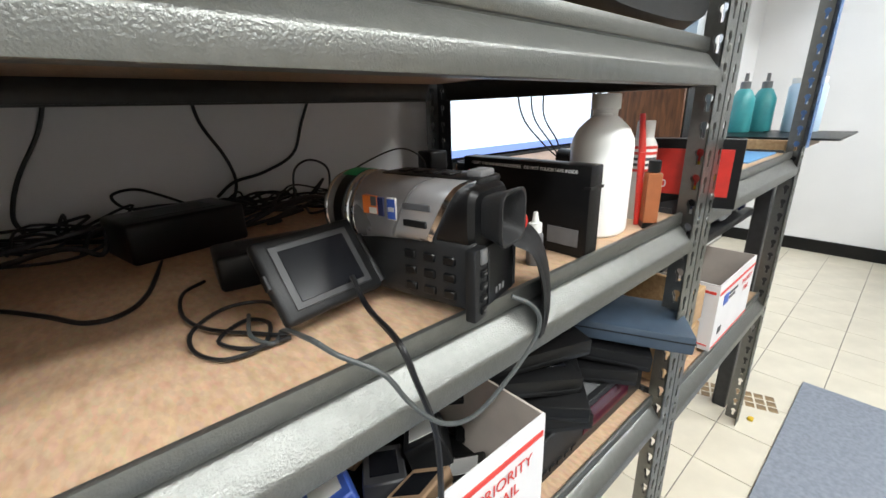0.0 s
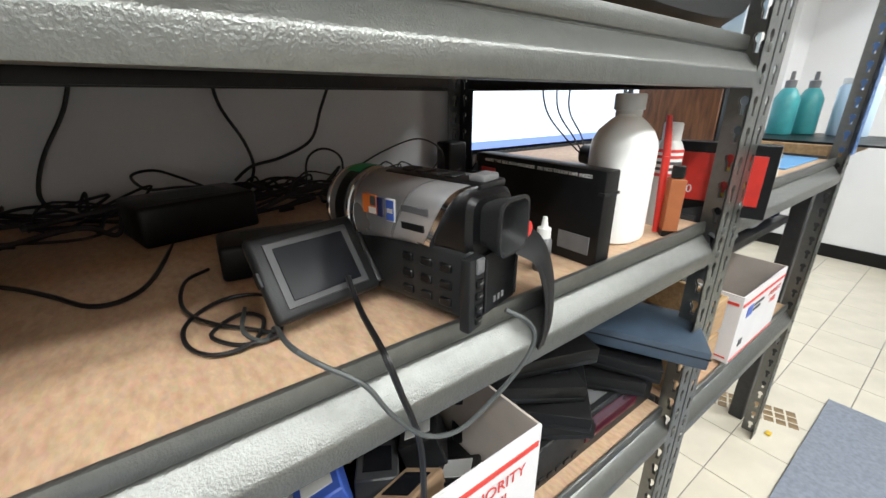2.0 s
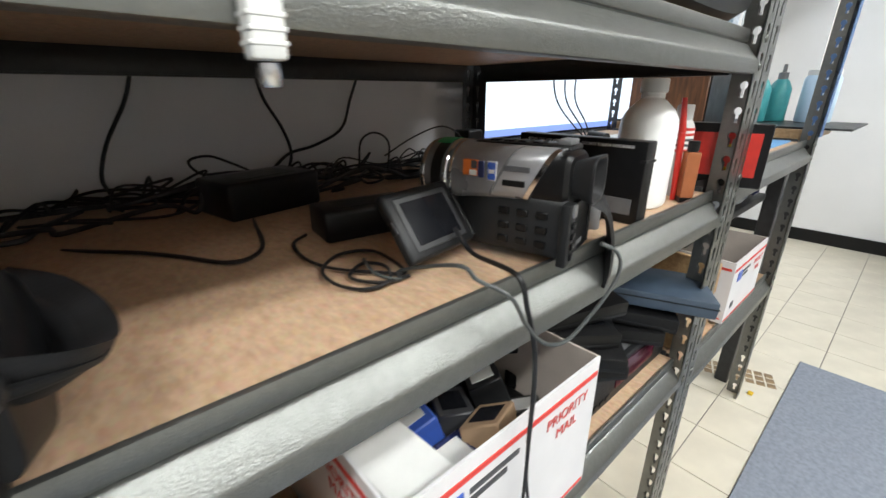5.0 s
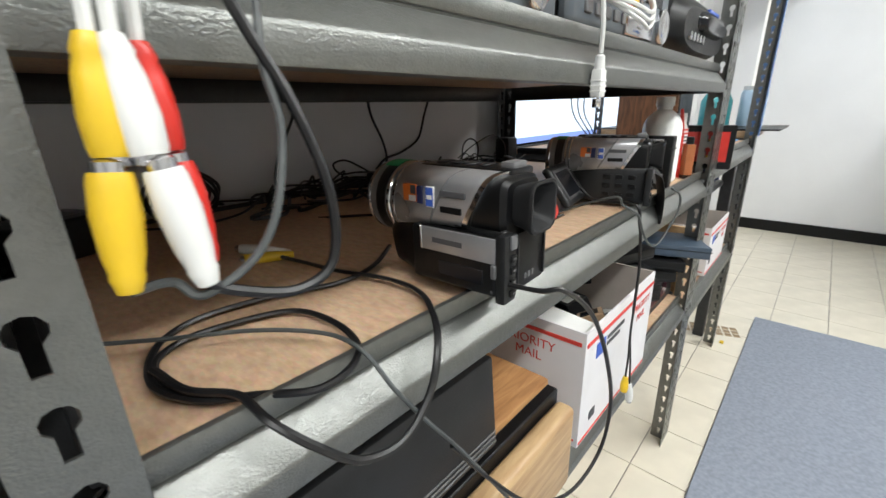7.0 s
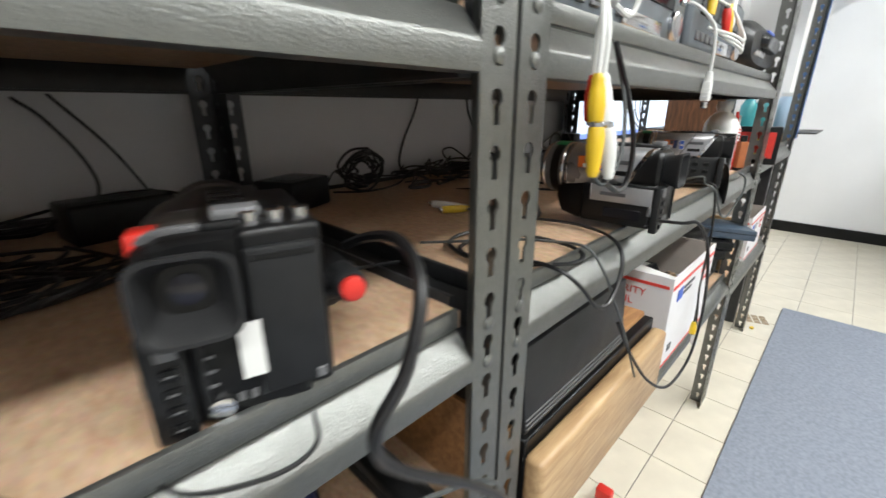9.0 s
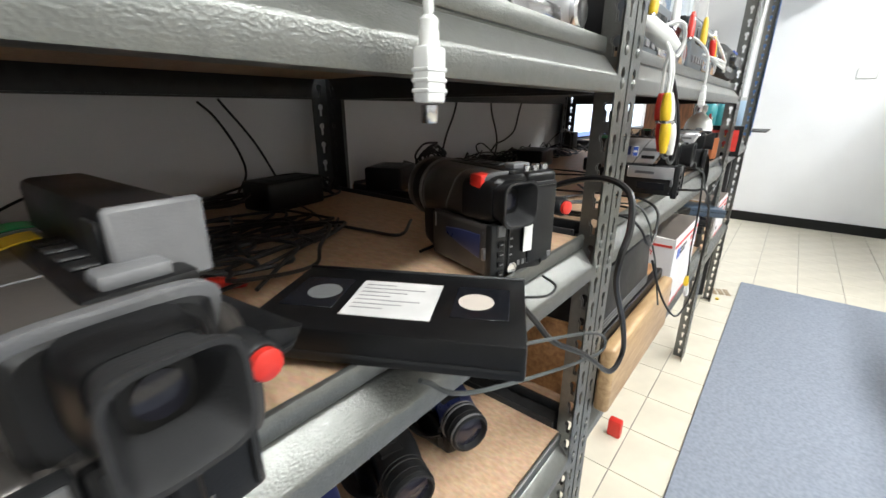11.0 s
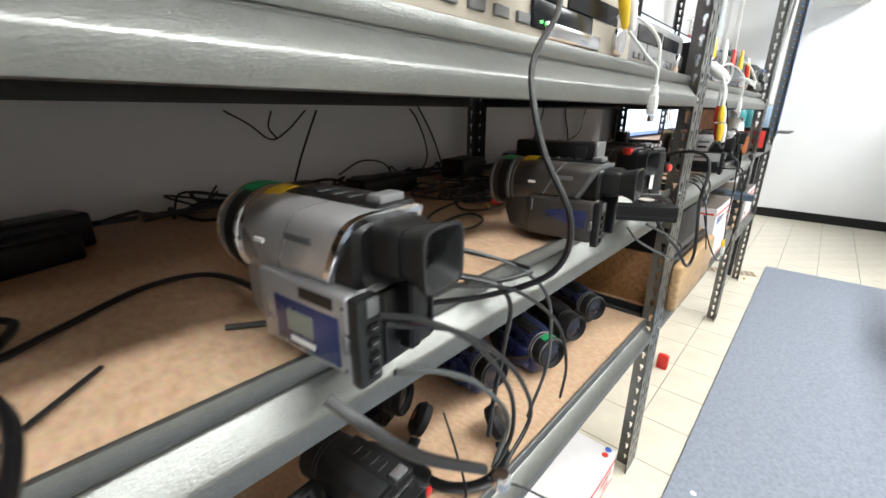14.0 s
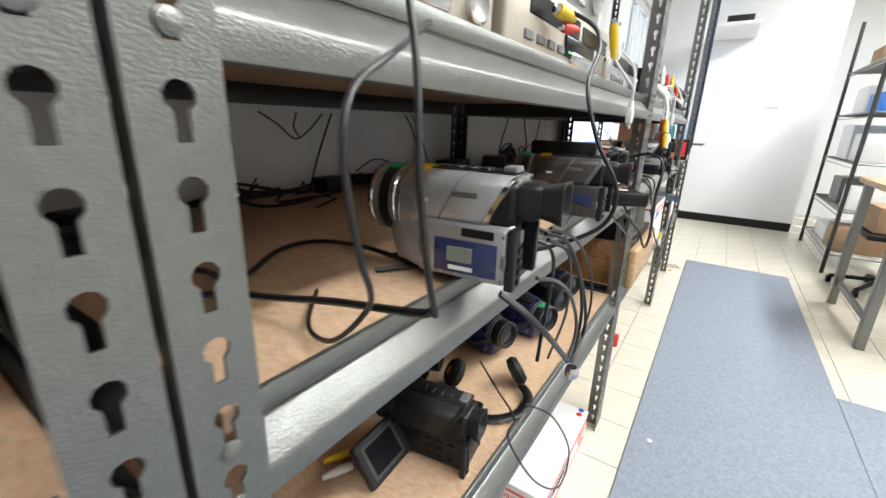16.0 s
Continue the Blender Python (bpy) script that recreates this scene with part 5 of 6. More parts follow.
cable([(-1.092, 0.467, 0.821), (-1.104, 0.399, 0.821), (-1.094, 0.339, 0.821), (-1.033, 0.352, 0.821), (-1.013, 0.394, 0.821), (-1.076, 0.392, 0.821), (-1.148, 0.359, 0.821), (-1.179, 0.332, 0.821), (-1.177, 0.294, 0.821), (-1.169, 0.231, 0.821), (-1.17, 0.185, 0.821)], 0.00234, CABLE, "knotted black cable with its plug on the board")
cable([(-1.228, 0.311, 0.824), (-1.202, 0.285, 0.824), (-1.153, 0.352, 0.824), (-1.082, 0.424, 0.824), (-0.97, 0.462, 0.824), (-0.909, 0.464, 0.824)], 0.00234, CABLE, "knotted black cable with its plug on the board")
cable([(-1.41, 0.317, 0.821), (-1.362, 0.306, 0.821), (-1.306, 0.272, 0.821), (-1.25, 0.236, 0.821), (-1.227, 0.193, 0.821), (-1.179, 0.177, 0.821)], 0.0025, CABLE, "black cord running along the shelf front")
cable([(-1.223, 0.26, 0.844), (-1.187, 0.215, 0.829), (-1.151, 0.19, 0.803), (-1.125, 0.18, 0.766), (-1.115, 0.178, 0.707), (-1.118, 0.18, 0.66), (-1.117, 0.2, 0.578)], 0.00218, GREYCABLE, "grey flat cable falling over the shelf edge")
cable([(-1.264, 0.22, 0.833), (-1.23, 0.19, 0.82), (-1.213, 0.18, 0.794), (-1.228, 0.175, 0.755), (-1.242, 0.175, 0.7), (-1.248, 0.176, 0.649)], 0.00265, CABLE, "flat black cable hanging over the shelf edge", flat=1.5)
cable([(-1.013, 0.845, 0.986), (-1.04, 0.845, 0.932), (-1.068, 0.845, 0.872), (-1.094, 0.845, 0.804)], 0.00234, CABLE, "black power cord hanging against the white wall")
cable([(-1.215, 0.845, 0.985), (-1.17, 0.845, 0.959), (-1.127, 0.845, 0.927), (-1.086, 0.845, 0.946), (-1.041, 0.845, 0.986)], 0.00187, CABLE, "black power cord hanging against the white wall")
cable([(-1.122, 0.84, 0.985), (-1.132, 0.84, 0.953), (-1.117, 0.84, 0.93)], 0.00187, CABLE, "black power cord hanging against the white wall")
cable([(-0.688, 0.845, 0.996), (-0.631, 0.845, 0.917), (-0.588, 0.845, 0.83)], 0.00234, CABLE, "black power cord hanging against the white wall")
cable([(-1.029, 0.75, 0.852), (-0.966, 0.75, 0.877), (-0.9, 0.75, 0.865), (-0.865, 0.75, 0.82)], 0.00187, CABLE, "thin black cable arching against the wall")
cable([(-1.36, 0.76, 0.82), (-1.25, 0.76, 0.811), (-1.082, 0.76, 0.826), (-0.856, 0.76, 0.839), (-0.638, 0.76, 0.834), (-0.503, 0.76, 0.839)], 0.00234, CABLE, "black cable draped along the particle board shelf")
cable([(-1.589, 0.62, 0.789), (-1.541, 0.62, 0.802), (-1.505, 0.62, 0.806), (-1.431, 0.62, 0.797), (-1.344, 0.62, 0.797), (-1.212, 0.62, 0.827)], 0.00195, CABLE, "black cable draped along the particle board shelf")
cable([(-1.416, 0.276, 0.822), (-1.402, 0.361, 0.822), (-1.421, 0.426, 0.822), (-1.474, 0.433, 0.822), (-1.544, 0.386, 0.822), (-1.583, 0.362, 0.822), (-1.609, 0.389, 0.822), (-1.609, 0.428, 0.822), (-1.585, 0.45, 0.822), (-1.565, 0.423, 0.822), (-1.585, 0.33, 0.83), (-1.572, 0.23, 0.845), (-1.574, 0.15, 0.86), (-1.578, 0.135, 0.868)], 0.00281, CABLE, "black strap lying in a long loop on the board", flat=1.4)
cable([(-1.55, 0.22, 1.075), (-1.56, 0.178, 1.085), (-1.575, 0.162, 1.06), (-1.588, 0.142, 1.006), (-1.6, 0.13, 0.949), (-1.592, 0.13, 0.9), (-1.577, 0.134, 0.864)], 0.00218, CABLE, "black cable hanging from the upper shelf")
cable([(-1.538, 0.17, 1.033), (-1.598, 0.15, 1.006), (-1.627, 0.145, 0.99), (-1.64, 0.14, 0.969), (-1.637, 0.14, 0.935), (-1.626, 0.145, 0.907), (-1.606, 0.16, 0.874), (-1.6, 0.2, 0.835), (-1.58, 0.25, 0.822), (-1.53, 0.3, 0.822)], 0.00187, CABLE, "black cable hanging in a loop from the upper shelf")
cable([(-1.451, 0.15, 0.831), (-1.437, 0.13, 0.812), (-1.411, 0.115, 0.782), (-1.348, 0.11, 0.726)], 0.00281, CABLE, "flat black lead hanging from the camcorder", flat=1.5)
cable([(-1.435, 0.12, 0.888), (-1.411, 0.11, 0.879), (-1.365, 0.108, 0.843), (-1.322, 0.108, 0.784), (-1.312, 0.11, 0.736), (-1.335, 0.11, 0.717)], 0.00187, CABLE, "thin black lead hanging in a loop")
cable([(-1.433, 0.118, 0.883), (-1.38, 0.112, 0.858), (-1.319, 0.11, 0.803), (-1.282, 0.11, 0.738), (-1.314, 0.112, 0.705)], 0.00187, CABLE, "thin black lead hanging in a loop")
cable([(-1.417, 0.13, 0.84), (-1.388, 0.12, 0.83), (-1.355, 0.113, 0.805), (-1.316, 0.112, 0.752), (-1.334, 0.112, 0.716)], 0.00203, GREYCABLE, "grey lead plugged into the camcorder")
cable([(-1.361, 0.14, 0.875), (-1.278, 0.135, 0.845), (-1.203, 0.13, 0.785), (-1.171, 0.13, 0.722), (-1.154, 0.14, 0.664)], 0.00172, CABLE, "thin black lead drooping to the lower shelf")
cable([(-0.872, 0.18, 0.808), (-0.81, 0.17, 0.768), (-0.539, 0.165, 0.668), (-0.571, 0.16, 0.716), (-0.806, 0.17, 0.803)], 0.00195, GREYCABLE, "grey lead hanging by the post")
cable([(-1.183, 0.3, 0.568), (-1.212, 0.25, 0.547), (-1.254, 0.2, 0.542), (-1.32, 0.18, 0.559), (-1.195, 0.17, 0.382), (-1.043, 0.165, 0.245), (-0.998, 0.165, 0.3), (-1.14, 0.17, 0.48), (-1.209, 0.2, 0.54)], 0.00172, CABLE, "thin black cable hanging below the lower shelf")
# ---- bench unit beside the window wall ----
CT = ZC + 0.0322
mo = empty("monitor", pose(1.32, 0.80, CT), "wide black wall screen showing a bright white page", "monitor")
part("bezel", box(-0.56, 0.56, 0.0, 0.035, 0.0, 0.62, 0.004, 2), BLACK, mo)
scr = bpy.data.materials.new("lit_screen")
scr.use_nodes = True
snt = scr.node_tree
stc = snt.nodes.new("ShaderNodeTexCoord")
ssep = snt.nodes.new("ShaderNodeSeparateXYZ")
sramp = snt.nodes.new("ShaderNodeValToRGB")
sramp.color_ramp.interpolation = "CONSTANT"
sramp.color_ramp.elements[0].color, sramp.color_ramp.elements[1].color = (0.22, 0.34, 0.75, 1), (0.75, 0.86, 1.0, 1)
sramp.color_ramp.elements[1].position = 0.03
snt.links.new(stc.outputs["Object"], ssep.inputs[0])
snt.links.new(ssep.outputs[2], sramp.inputs[0])
snt.links.new(sramp.outputs[0], snt.nodes["Principled BSDF"].inputs["Emission Color"])
snt.nodes["Principled BSDF"].inputs["Emission Strength"].default_value = 1.6
snt.nodes["Principled BSDF"].inputs["Base Color"].default_value = (0.02, 0.02, 0.02, 1)
part("screen", box(-0.548, 0.548, -0.002, 0.001, 0.012, 0.608), scr, mo, "glowing white screen with a blue strip", smooth=False)
tagged(part("web_camera", loft([(-0.02, 0, 0.02, 0.02, 0.018, 2.5), (0.02, 0, 0.022, 0.022, 0.02, 2.5)], 18), BLACK, m=pose(0.88, 0.52, CT)), "small black webcam before the monitor", "webcam")
for k in range(3):
    cable([(0.80 + 0.05 * k, 0.6, 1.15), (0.79 + 0.05 * k, 0.6, 1.04), (0.81 + 0.04 * k, 0.6, 0.96), (0.86 + 0.03 * k, 0.58, 0.90), (0.9, 0.55, CT + 0.01)], 0.0018, CABLE, "thin black wire hanging before the screen")
wb = empty("walnut_speaker", pose(1.27, 0.5, CT), "dark walnut box loudspeaker on the bench", "speaker")
part("cabinet", box(-0.09, 0.09, -0.1, 0.1, 0, 0.2, 0.002, 1), WALNUT, wb)
part("grille", box(-0.085, 0.085, -0.104, -0.099, 0.005, 0.195, 0.001, 1), BLACK, wb)
for k, (bx, by) in enumerate(((1.66, 0.40), (1.73, 0.36))):
    bottle("spray_bottle", pose(bx, by, 0.882), "teal plastic bottle with grey cap on the bench", [(0.03, 0), (0.032, 0.004), (0.032, 0.10), (0.02, 0.125), (0.014, 0.13)], TEAL,
           [(0.014, 0.13), (0.014, 0.15), (0.006, 0.152), (0.005, 0.175)], MIDGREY)
bottle("glass_jar", pose(1.75, 0.26, 0.882), "pale blue plastic jar on the bench", [(0.045, 0), (0.047, 0.005), (0.047, 0.13), (0.04, 0.14)], material("pale_blue_plastic", (0.5, 0.65, 0.8), 0.3), [(0.042, 0.14), (0.042, 0.155), (0.04, 0.157)], WHITE)
tagged(part("blue_sheet", box(1.15, 1.4, 0.24, 0.38, CT, CT + 0.004, 0.001, 1), material("blue_sheet_card", (0.12, 0.32, 0.6), 0.5)), "blue sheet lying on the bench board", "sheet")
tagged(part("white_tray", box(0.9, 1.15, 0.42, 0.55, CT, CT + 0.025, 0.004, 2), WHITE), "white plastic tray on the bench board", "tray")
tg = empty("tap_fitting", pose(1.05, 0.235, CT), "small clear plastic fitting on the bench board", "fitting")
part("body", cyl((0, 0, 0), (0, 0, 0.045), 0.008, 0.006, 14), WHITE, tg)
part("handle", cyl((-0.02, 0, 0.036), (0.02, 0, 0.036), 0.005, seg=12), CHROME, tg)

# bench top at the end of the row
bn = empty("work_bench", pose(0, 0, 0), "bench with dark mat and wooden top beside the end wall", "bench")
part("bench_top", box(1.46, 1.80, 0.21, 0.79, 0.845, 0.875, 0.002, 1), PALEWOOD, bn)
part("mat", box(1.465, 1.815, 0.13, 0.785, 0.8755, 0.881, 0.001, 1), BLACK, bn, "black cutting mat")
for lx in (1.50, 1.76):
    for ly in (0.26, 0.76):
        part("leg", box(lx - 0.02, lx + 0.02, ly - 0.02, ly + 0.02, 0, 0.845, 0.003, 1), STEEL_DARK_AND_SHADED, bn)
part("brace", box(1.52, 1.74, 0.25, 0.27, 0.2, 0.24, 0.002, 1), STEEL_DARK_AND_SHADED, bn)
# angle added over the grey post for its blue cast; white strips hang nearby
bp = empty("blue_cast_overlay", pose(0, 0, 0.86), "slotted overlay added on the grey post, giving it a blue cast", "upright")
keyhole_post("post", bp, 1.452, 0.186, -1, 1, 0.95, material("blue_cast_steel", (0.12, 0.24, 0.52), 0.4, 0.3, 0.2, 50))
hs = empty("hanging_strips", pose(1.8, 0.27, 1.70), "bundle of white plastic strips hanging from the ceiling", "strips")
for k in range(7):
    dx = -0.05 + 0.018 * k
    ln = (0.74, 0.3, 0.42, 0.68, 0.25, 0.35, 0.2)[k]
    part("strip", tube([(0, 0, 0.02), (dx * 0.6, -0.01, -0.05), (dx, 0.01 * (k % 2), -ln * 0.5), (dx * 1.1, 0.0, -ln)], 0.002, 6, 5, None, 12.0), WHITE, hs)
part("cord", cyl((0, 0, 0.0), (0, 0, CEIL - 1.70), 0.0015, seg=8), WHITE, hs)
part("knot", lathe([(0.008, -0.03), (0.022, -0.015), (0.024, 0.005), (0.012, 0.025)], 14), WHITE, hs)
part("pink_tie", tube([(0.02, -0.02, -0.02), (0.035, -0.03, -0.07), (0.03, -0.02, -0.12)], 0.0018, 6, 5, None, 4.0), material("pink_ribbon", (0.75, 0.12, 0.25), 0.5), hs)

# tools on the wall above the bench
tl = random.Random(11)
for k, mt in enumerate((RED, BLACK, BLUE, YELLOW, BLACK, RED, MIDGREY, TEAL, BLACK, ORANGE)):
    x, z = 1.93 + 0.06 * (k % 5), 1.3 + 0.22 * (k // 5) + tl.uniform(-0.03, 0.03)
    e = empty("hand_tool", pose(x, 0.835, z, 0, tl.uniform(-15, 15), 0), "hand tool with coloured grip hanging on the wall", "tool", "hanging tools")
    part("grip", loft([(-0.012, 0, -0.05, 0.012, 0.045, 3), (0.012, 0, -0.05, 0.012, 0.045, 3)], 16), mt, e)
    part("blade", box(-0.006, 0.006, -0.004, 0.004, -0.008, 0.09, 0.001, 1), CHROME, e)
    part("hook", cyl((0, 0, 0.085), (0, 0.026, 0.085), 0.003, seg=8), CHROME, e)
tagged(part("white_hanging_strip", tube([(1.62, 0.5, CEIL), (1.62, 0.5, 1.75), (1.61, 0.49, 1.4), (1.60, 0.48, 1.12)], 0.0015, 6, 5, None, 10.0), WHITE), "white plastic strip hanging over the bench", "strip")

# lower shelf of the bench unit
CL = ZCL + 0.0322
cr = empty("wooden_crate", pose(0.970, 0.235, CL), "pale slatted wooden crate on the bench's lower shelf", "crate")
for k in range(2):
    part("slat", box(-0.175, 0.0, -0.006, 0.004, 0.004 + k * 0.082, 0.078 + k * 0.082, 0.002, 1), PALEWOOD, cr)
    part("slat", box(-0.175, 0.0, 0.326, 0.336, 0.004 + k * 0.082, 0.078 + k * 0.082, 0.002, 1), PALEWOOD, cr)
    part("slat", box(-0.179, -0.169, 0.005, 0.325, 0.004 + k * 0.082, 0.078 + k * 0.082, 0.002, 1), PALEWOOD, cr)
    part("slat", box(-0.006, 0.004, 0.005, 0.325, 0.004 + k * 0.082, 0.078 + k * 0.082, 0.002, 1), PALEWOOD, cr)
part("bottom", box(-0.168, -0.007, 0.005, 0.325, 0, 0.008), CARDBOARD, cr, smooth=False)
carton(pose(0.98, 0.205, CL + 0.0075, 0, 0, 0), "open white mailing carton with a red band on the lower shelf", 0.27, 0.27, 0.155)
tr = empty("parts_tray", pose(1.1, 0.4, 0.0), "black tray of clear plastic bags under the bench board", "tray")
part("tray", box(-0.3, 0.3, -0.14, 0.2, 0.68, 0.7, 0.004, 2), BLACK, tr)
for s in (-1, 1):
    part("hanger", box(s * 0.295 - 0.004, s * 0.295 + 0.004, -0.02, 0.02, 0.69, ZC - 0.002), STEEL_DARK_AND_SHADED, tr, smooth=False)
bag = random.Random(5)
BAG = material("clear_bag_film", (0.55, 0.58, 0.63), 0.18, 0, 0.4, 30, 0.6, 60)
for k in range(7):
    b = bmesh.new()
    bmesh.ops.create_icosphere(b, subdivisions=3, radius=0.05)
    for v in b.verts:
        v.co *= 0.75 + 0.5 * noise.noise(v.co * 28 + Vector((k * 3.1, 0, 0)))
        v.co.z *= 0.65
    ob = part("plastic_bag", b, BAG if k % 3 else NAVY, m=pose(0.88 + 0.075 * k, 0.3 + 0.05 * (k % 2), 0.73))
    tagged(ob, "crumpled clear plastic bag of small parts", "bag", "plastic bags")
tagged(part("yellow_tag", box(1.47, 1.49, 0.16, 0.175, 0.0, 0.008, 0.002, 1), YELLOW), "small yellow plastic piece on the floor", "scrap")

# ---- window in the back wall ----
wf = tagged(empty("window_1", pose(0, 0, 0), "white framed window with pale daylight", "window"), kind="structure")
for a, b, c, d in ((WX0, WX1, WZ0, WZ0 + 0.05), (WX0, WX1, WZ1 - 0.05, WZ1)):
    part("window_frame", box(a, b, WALL_Y + 0.03, WALL_Y + 0.09, c, d, 0.004, 1), WHITE, wf)
for x in (WX0, (WX0 + WX1) / 2 - 0.025, WX1 - 0.05):
    part("window_frame", box(x, x + 0.05, WALL_Y + 0.03, WALL_Y + 0.09, WZ0 + 0.05, WZ1 - 0.05, 0.004, 1), WHITE, wf)
gl = bpy.data.materials.new("window_glass")
gl.use_nodes = True
gp = gl.node_tree.nodes["Principled BSDF"]
gp.inputs["Transmission Weight"].default_value, gp.inputs["Roughness"].default_value, gp.inputs["IOR"].default_value = 1.0, 0.02, 1.1
for x in (WX0 + 0.05, (WX0 + WX1) / 2 + 0.025):
    o = part("pane", box(x, x + (WX1 - WX0) / 2 - 0.075, WALL_Y + 0.055, WALL_Y + 0.06, WZ0 + 0.05, WZ1 - 0.05), gl, wf, smooth=False)
    o.visible_shadow = False
bd = bpy.data.materials.new("bright_overcast")
bd.use_nodes = True
bpn = bd.node_tree.nodes["Principled BSDF"]
bpn.inputs["Emission Color"].default_value, bpn.inputs["Emission Strength"].default_value = (0.78, 0.9, 1.0, 1), 3.2
structure("backdrop", box(-1, 7, 3.0, 3.02, -1, 5), bd, "pale overcast daylight outside the window", "backdrop")

# ---- room beyond the aisle ----
def wire_rack():
    e = empty("wire_rack", pose(2.7, -1.0, 0), "grey wire shelving rack loaded with boxes", "wire rack")
    for x in (-0.55, 0.55):
        for y in (-0.25, 0.25):
            part("post", cyl((x, y, 0), (x, y, 1.85), 0.013, seg=12), STEEL_DARK_AND_SHADED, e)
    for z in (0.14, 0.45, 0.78, 1.12, 1.46):
        sb = bmesh.new()
        for y in (-0.25, 0.25):
            cyl((-0.55, y, z), (0.55, y, z), 0.005, seg=6, bm=sb)
            cyl((-0.55, y, z - 0.03), (0.55, y, z - 0.03), 0.004, seg=6, bm=sb)
        for x in (-0.55, 0.55):
            cyl((x, -0.25, z), (x, 0.25, z), 0.005, seg=6, bm=sb)
        for k in range(28):
            cyl((-0.54 + k * 0.04, -0.25, z + 0.004), (-0.54 + k * 0.04, 0.25, z + 0.004), 0.0022, seg=5, bm=sb)
        part("wire_shelf", sb, STEEL, e)
    return e


wire_rack()
RB = "boxes on the wire rack"
BLUEBOX = material("blue_plastic_box", (0.03, 0.16, 0.55), 0.4, 0, 0.1, 30)
for x, y, z, w, d, h, mt, lb in ((2.45, -0.97, 1.124, 0.3, 0.34, 0.13, BLUEBOX, "blue plastic box on the wire rack"), (2.85, -0.97, 1.124, 0.34, 0.34, 0.2, WHITE, "white carton on the wire rack"),
                                 (2.45, -0.97, 0.784, 0.34, 0.36, 0.2, CARTON, "white box on the wire rack"), (2.9, -0.97, 0.784, 0.36, 0.36, 0.26, CARTON, "large white box on the wire rack"),
                                 (2.4, -0.95, 0.454, 0.22, 0.3, 0.16, PAPER, "stack of pale papers on the wire rack"), (2.75, -0.97, 0.454, 0.3, 0.36, 0.2, MIDGREY, "grey device on the wire rack"),
                                 (2.4, -0.95, 0.144, 0.26, 0.34, 0.18, CARDBOARD, "brown cardboard box on the wire rack"), (2.85, -0.97, 0.144, 0.4, 0.36, 0.12, PAPER, "flat white carton on the wire rack"),
                                 (2.6, -1.0, 1.464, 0.36, 0.3, 0.22, PAPER, "white box on top of the wire rack"), (3.05, -1.0, 1.464, 0.3, 0.3, 0.16, CARDBOARD, "brown box on top of the wire rack")):
    tagged(part("storage_box", box(x - w / 2, x + w / 2, y - d / 2, y + d / 2, z + 0.003, z + h, 0.004, 2), mt), lb, "box", RB)
wt = empty("side_table", pose(0, 0, 0), "grey steel table with wooden top across the aisle", "table")
part("tabletop", box(0.72, 1.5, -1.6, -0.66, 0.72, 0.75, 0.003, 1), PALEWOOD, wt)
for x in (0.80, 1.45):
    for y in (-1.55, -0.70):
        part("leg", box(x - 0.02, x + 0.02, y - 0.02, y + 0.02, 0, 0.72, 0.003, 1), STEEL, wt)
part("lower_rail", box(0.82, 1.43, -0.715, -0.695, 0.12, 0.15, 0.002, 1), STEEL, wt)
st = empty("rolling_stool", pose(1.85, -0.98, 0), "brown box resting on a black rolling stool", "stool")
for k in range(5):
    a = radians(72 * k)
    part("foot", tube([(0, 0, 0.09), (0.12 * math.cos(a), 0.12 * math.sin(a), 0.07), (0.24 * math.cos(a), 0.24 * math.sin(a), 0.05)], 0.014, 8, 4), BLACK, st)
    part("castor", lathe([(0.025, -0.012), (0.025, 0.012)], 14, "y", None, (0.24 * math.cos(a), 0.24 * math.sin(a), 0.025)), BLACK, st)
part("column", cyl((0, 0, 0.08), (0, 0, 0.36), 0.025, seg=16), BLACK, st)
part("seat", box(-0.17, 0.17, -0.17, 0.17, 0.36, 0.40, 0.02, 3), BLACK, st)
tagged(part("brown_box", box(1.72, 1.98, -1.1, -0.84, 0.401, 0.56, 0.004, 1), CARDBOARD), "brown cardboard box on the rolling stool", "box")
tagged(part("switch_plate", box(FAR_X - 0.008, FAR_X, -0.36, -0.24, 1.2, 1.28, 0.003, 1), WHITE), "white switch plate on the end wall", "switch", kind="structure")
tagged(part("wall_shelf", box(2.9, FAR_X - 0.002, -0.05, 0.3, 1.84, 1.87, 0.003, 1), WHITE), "white shelf high on the end wall", "shelf")
for k in range(3):
    tagged(part("dark_device", box(3.0 + 0.2 * k, 3.15 + 0.2 * k, 0.0, 0.2, 1.8705, 1.94 + 0.04 * (k % 2), 0.006, 2), (GREY, NAVY, BLACK)[k]), "small dark device on the wall shelf", "device", "devices on the wall shelf")

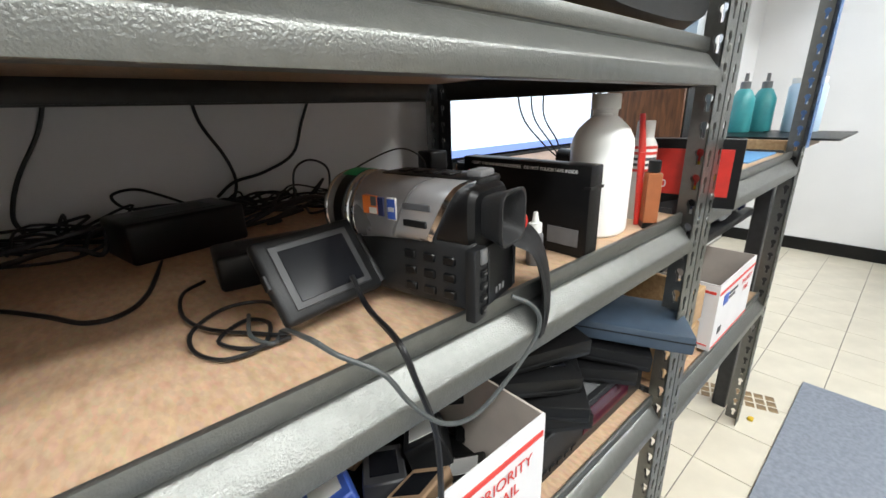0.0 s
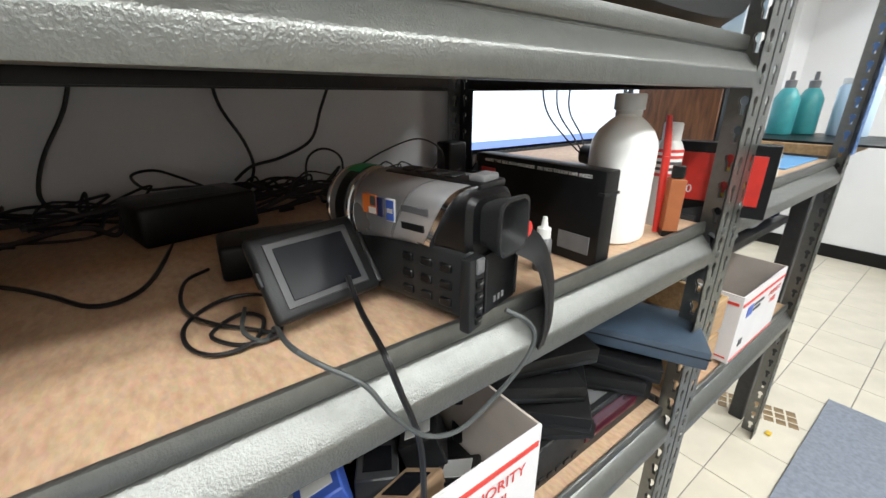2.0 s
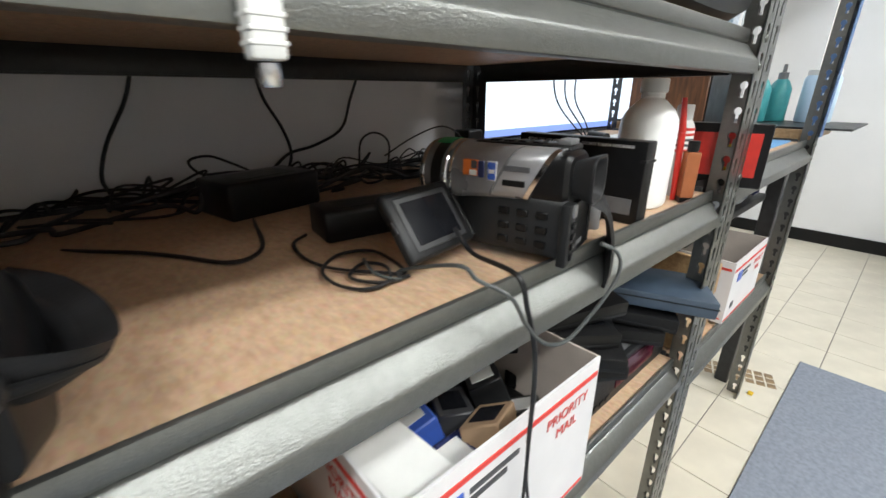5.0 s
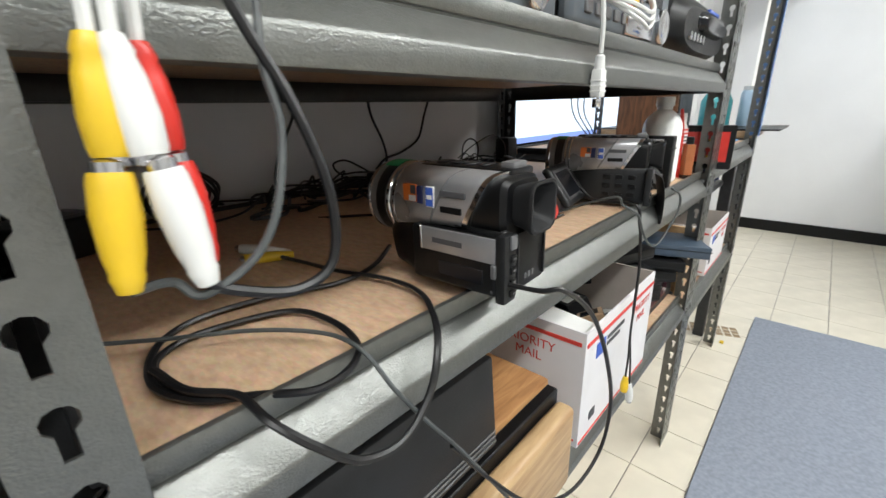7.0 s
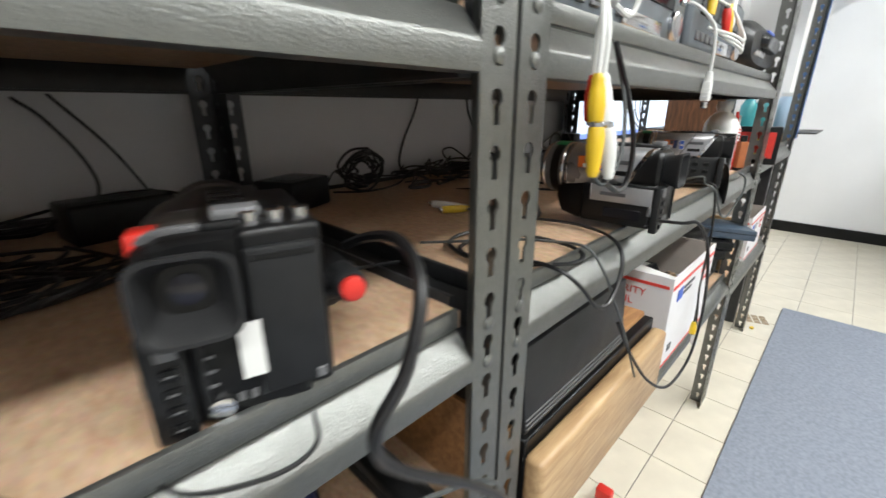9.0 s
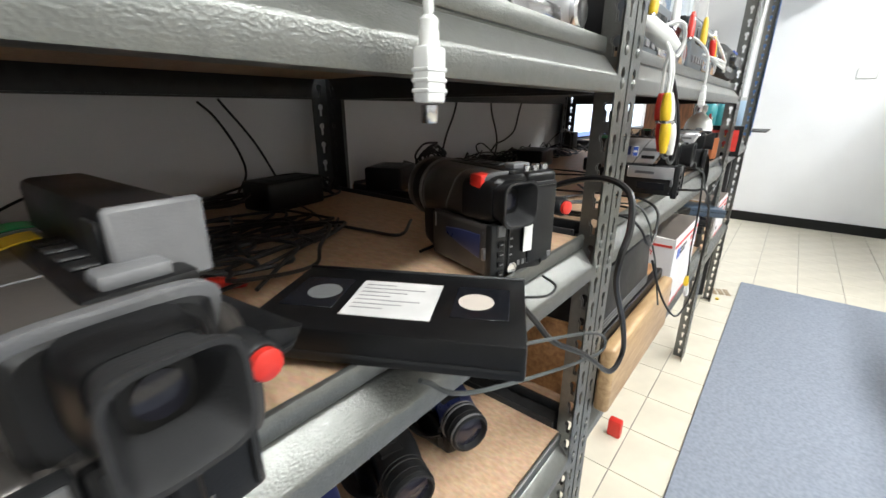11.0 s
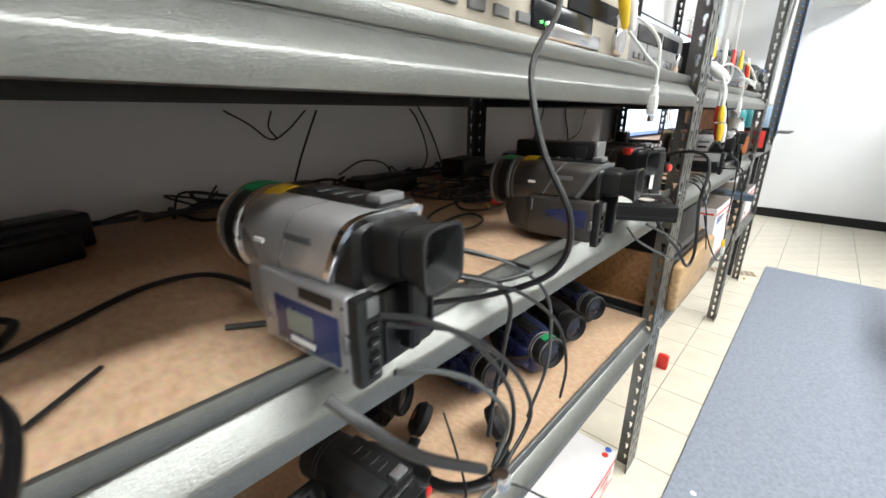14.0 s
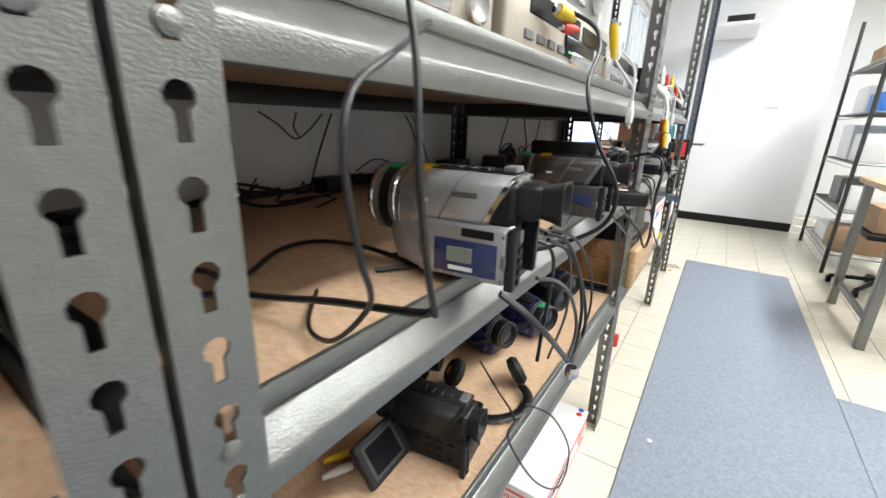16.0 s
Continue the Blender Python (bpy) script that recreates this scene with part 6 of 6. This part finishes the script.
# strip of small worn mosaic tiles let into the floor
ms = tagged(empty("mosaic_strip", pose(1.57, 0.26, 0.0, 0, 0, -70), "strip of small worn brown mosaic tiles in the floor", "tile strip"), kind="structure")
MOSAIC = material("brown_mosaic", (0.30, 0.20, 0.10), 0.4, 0, 0.5, 30)
mosaic_tile = add_mesh("tile", box(-0.013, 0.013, -0.013, 0.013, -0.003, 0.0012, 0.001, 1), MOSAIC)
for ix in range(9):
    for iy in range(3):
        o = new("tile", mosaic_tile)
        o.parent, o.matrix_basis = ms, pose(-0.128 + ix * 0.032, -0.032 + iy * 0.032, 0)

# ---- rug and floor tiles ----
rg = bmesh.new()
box(-2.9, 1.83, -0.53, 0.092, 0.0005, 0.008, 0.002, 1, rg)
box(-2.9, 0.21, -1.5, -0.5305, 0.0005, 0.0078, 0.002, 1, rg)
tagged(part("runner_rug", rg, RUG), "worn blue-grey ribbed runner rug on the tiles", "rug")
tagged(part("paper_scrap", lathe([(0.008, 0), (0.007, 0.0008)], 9, "z", None, (-0.466, 0.032, 0.0082)), PAPER), "tiny white paper scrap on the rug", "scrap")

T = 0.2032
floor_ob = bpy.data.objects["floor"]
tm = add_mesh("tile", box(0.0013, T - 0.0013, 0.0013, T - 0.0013, -0.004, 0.0, 0.0008, 1), TILE)
far = bmesh.new()
count = 0
for ix in range(-21, 25):
    for iy in range(-18, 5):
        x, y = ix * T - 0.03, iy * T + 0.035 - T
        if y + T > WALL_Y or x + T > FAR2:
            w, d = min(T, FAR2 - x), min(T, WALL_Y - y)
            if w > 0.02 and d > 0.02:
                box(x + 0.0013, x + w - 0.0013, y + 0.0013, y + d - 0.0013, -0.004, 0.0, bm=far)
            continue
        if -1.2 < x < 3.5 and -1.25 < y < 0.75 and count < 300:
            o = new("tile", tm)
            o.parent, o.matrix_basis = floor_ob, pose(x, y, 0)
            count += 1
        else:
            box(x + 0.0013, x + T - 0.0013, y + 0.0013, y + T - 0.0013, -0.004, 0.0, bm=far)
tagged(part("outer_tiles", far, TILE, floor_ob, smooth=False), kind="stuff")
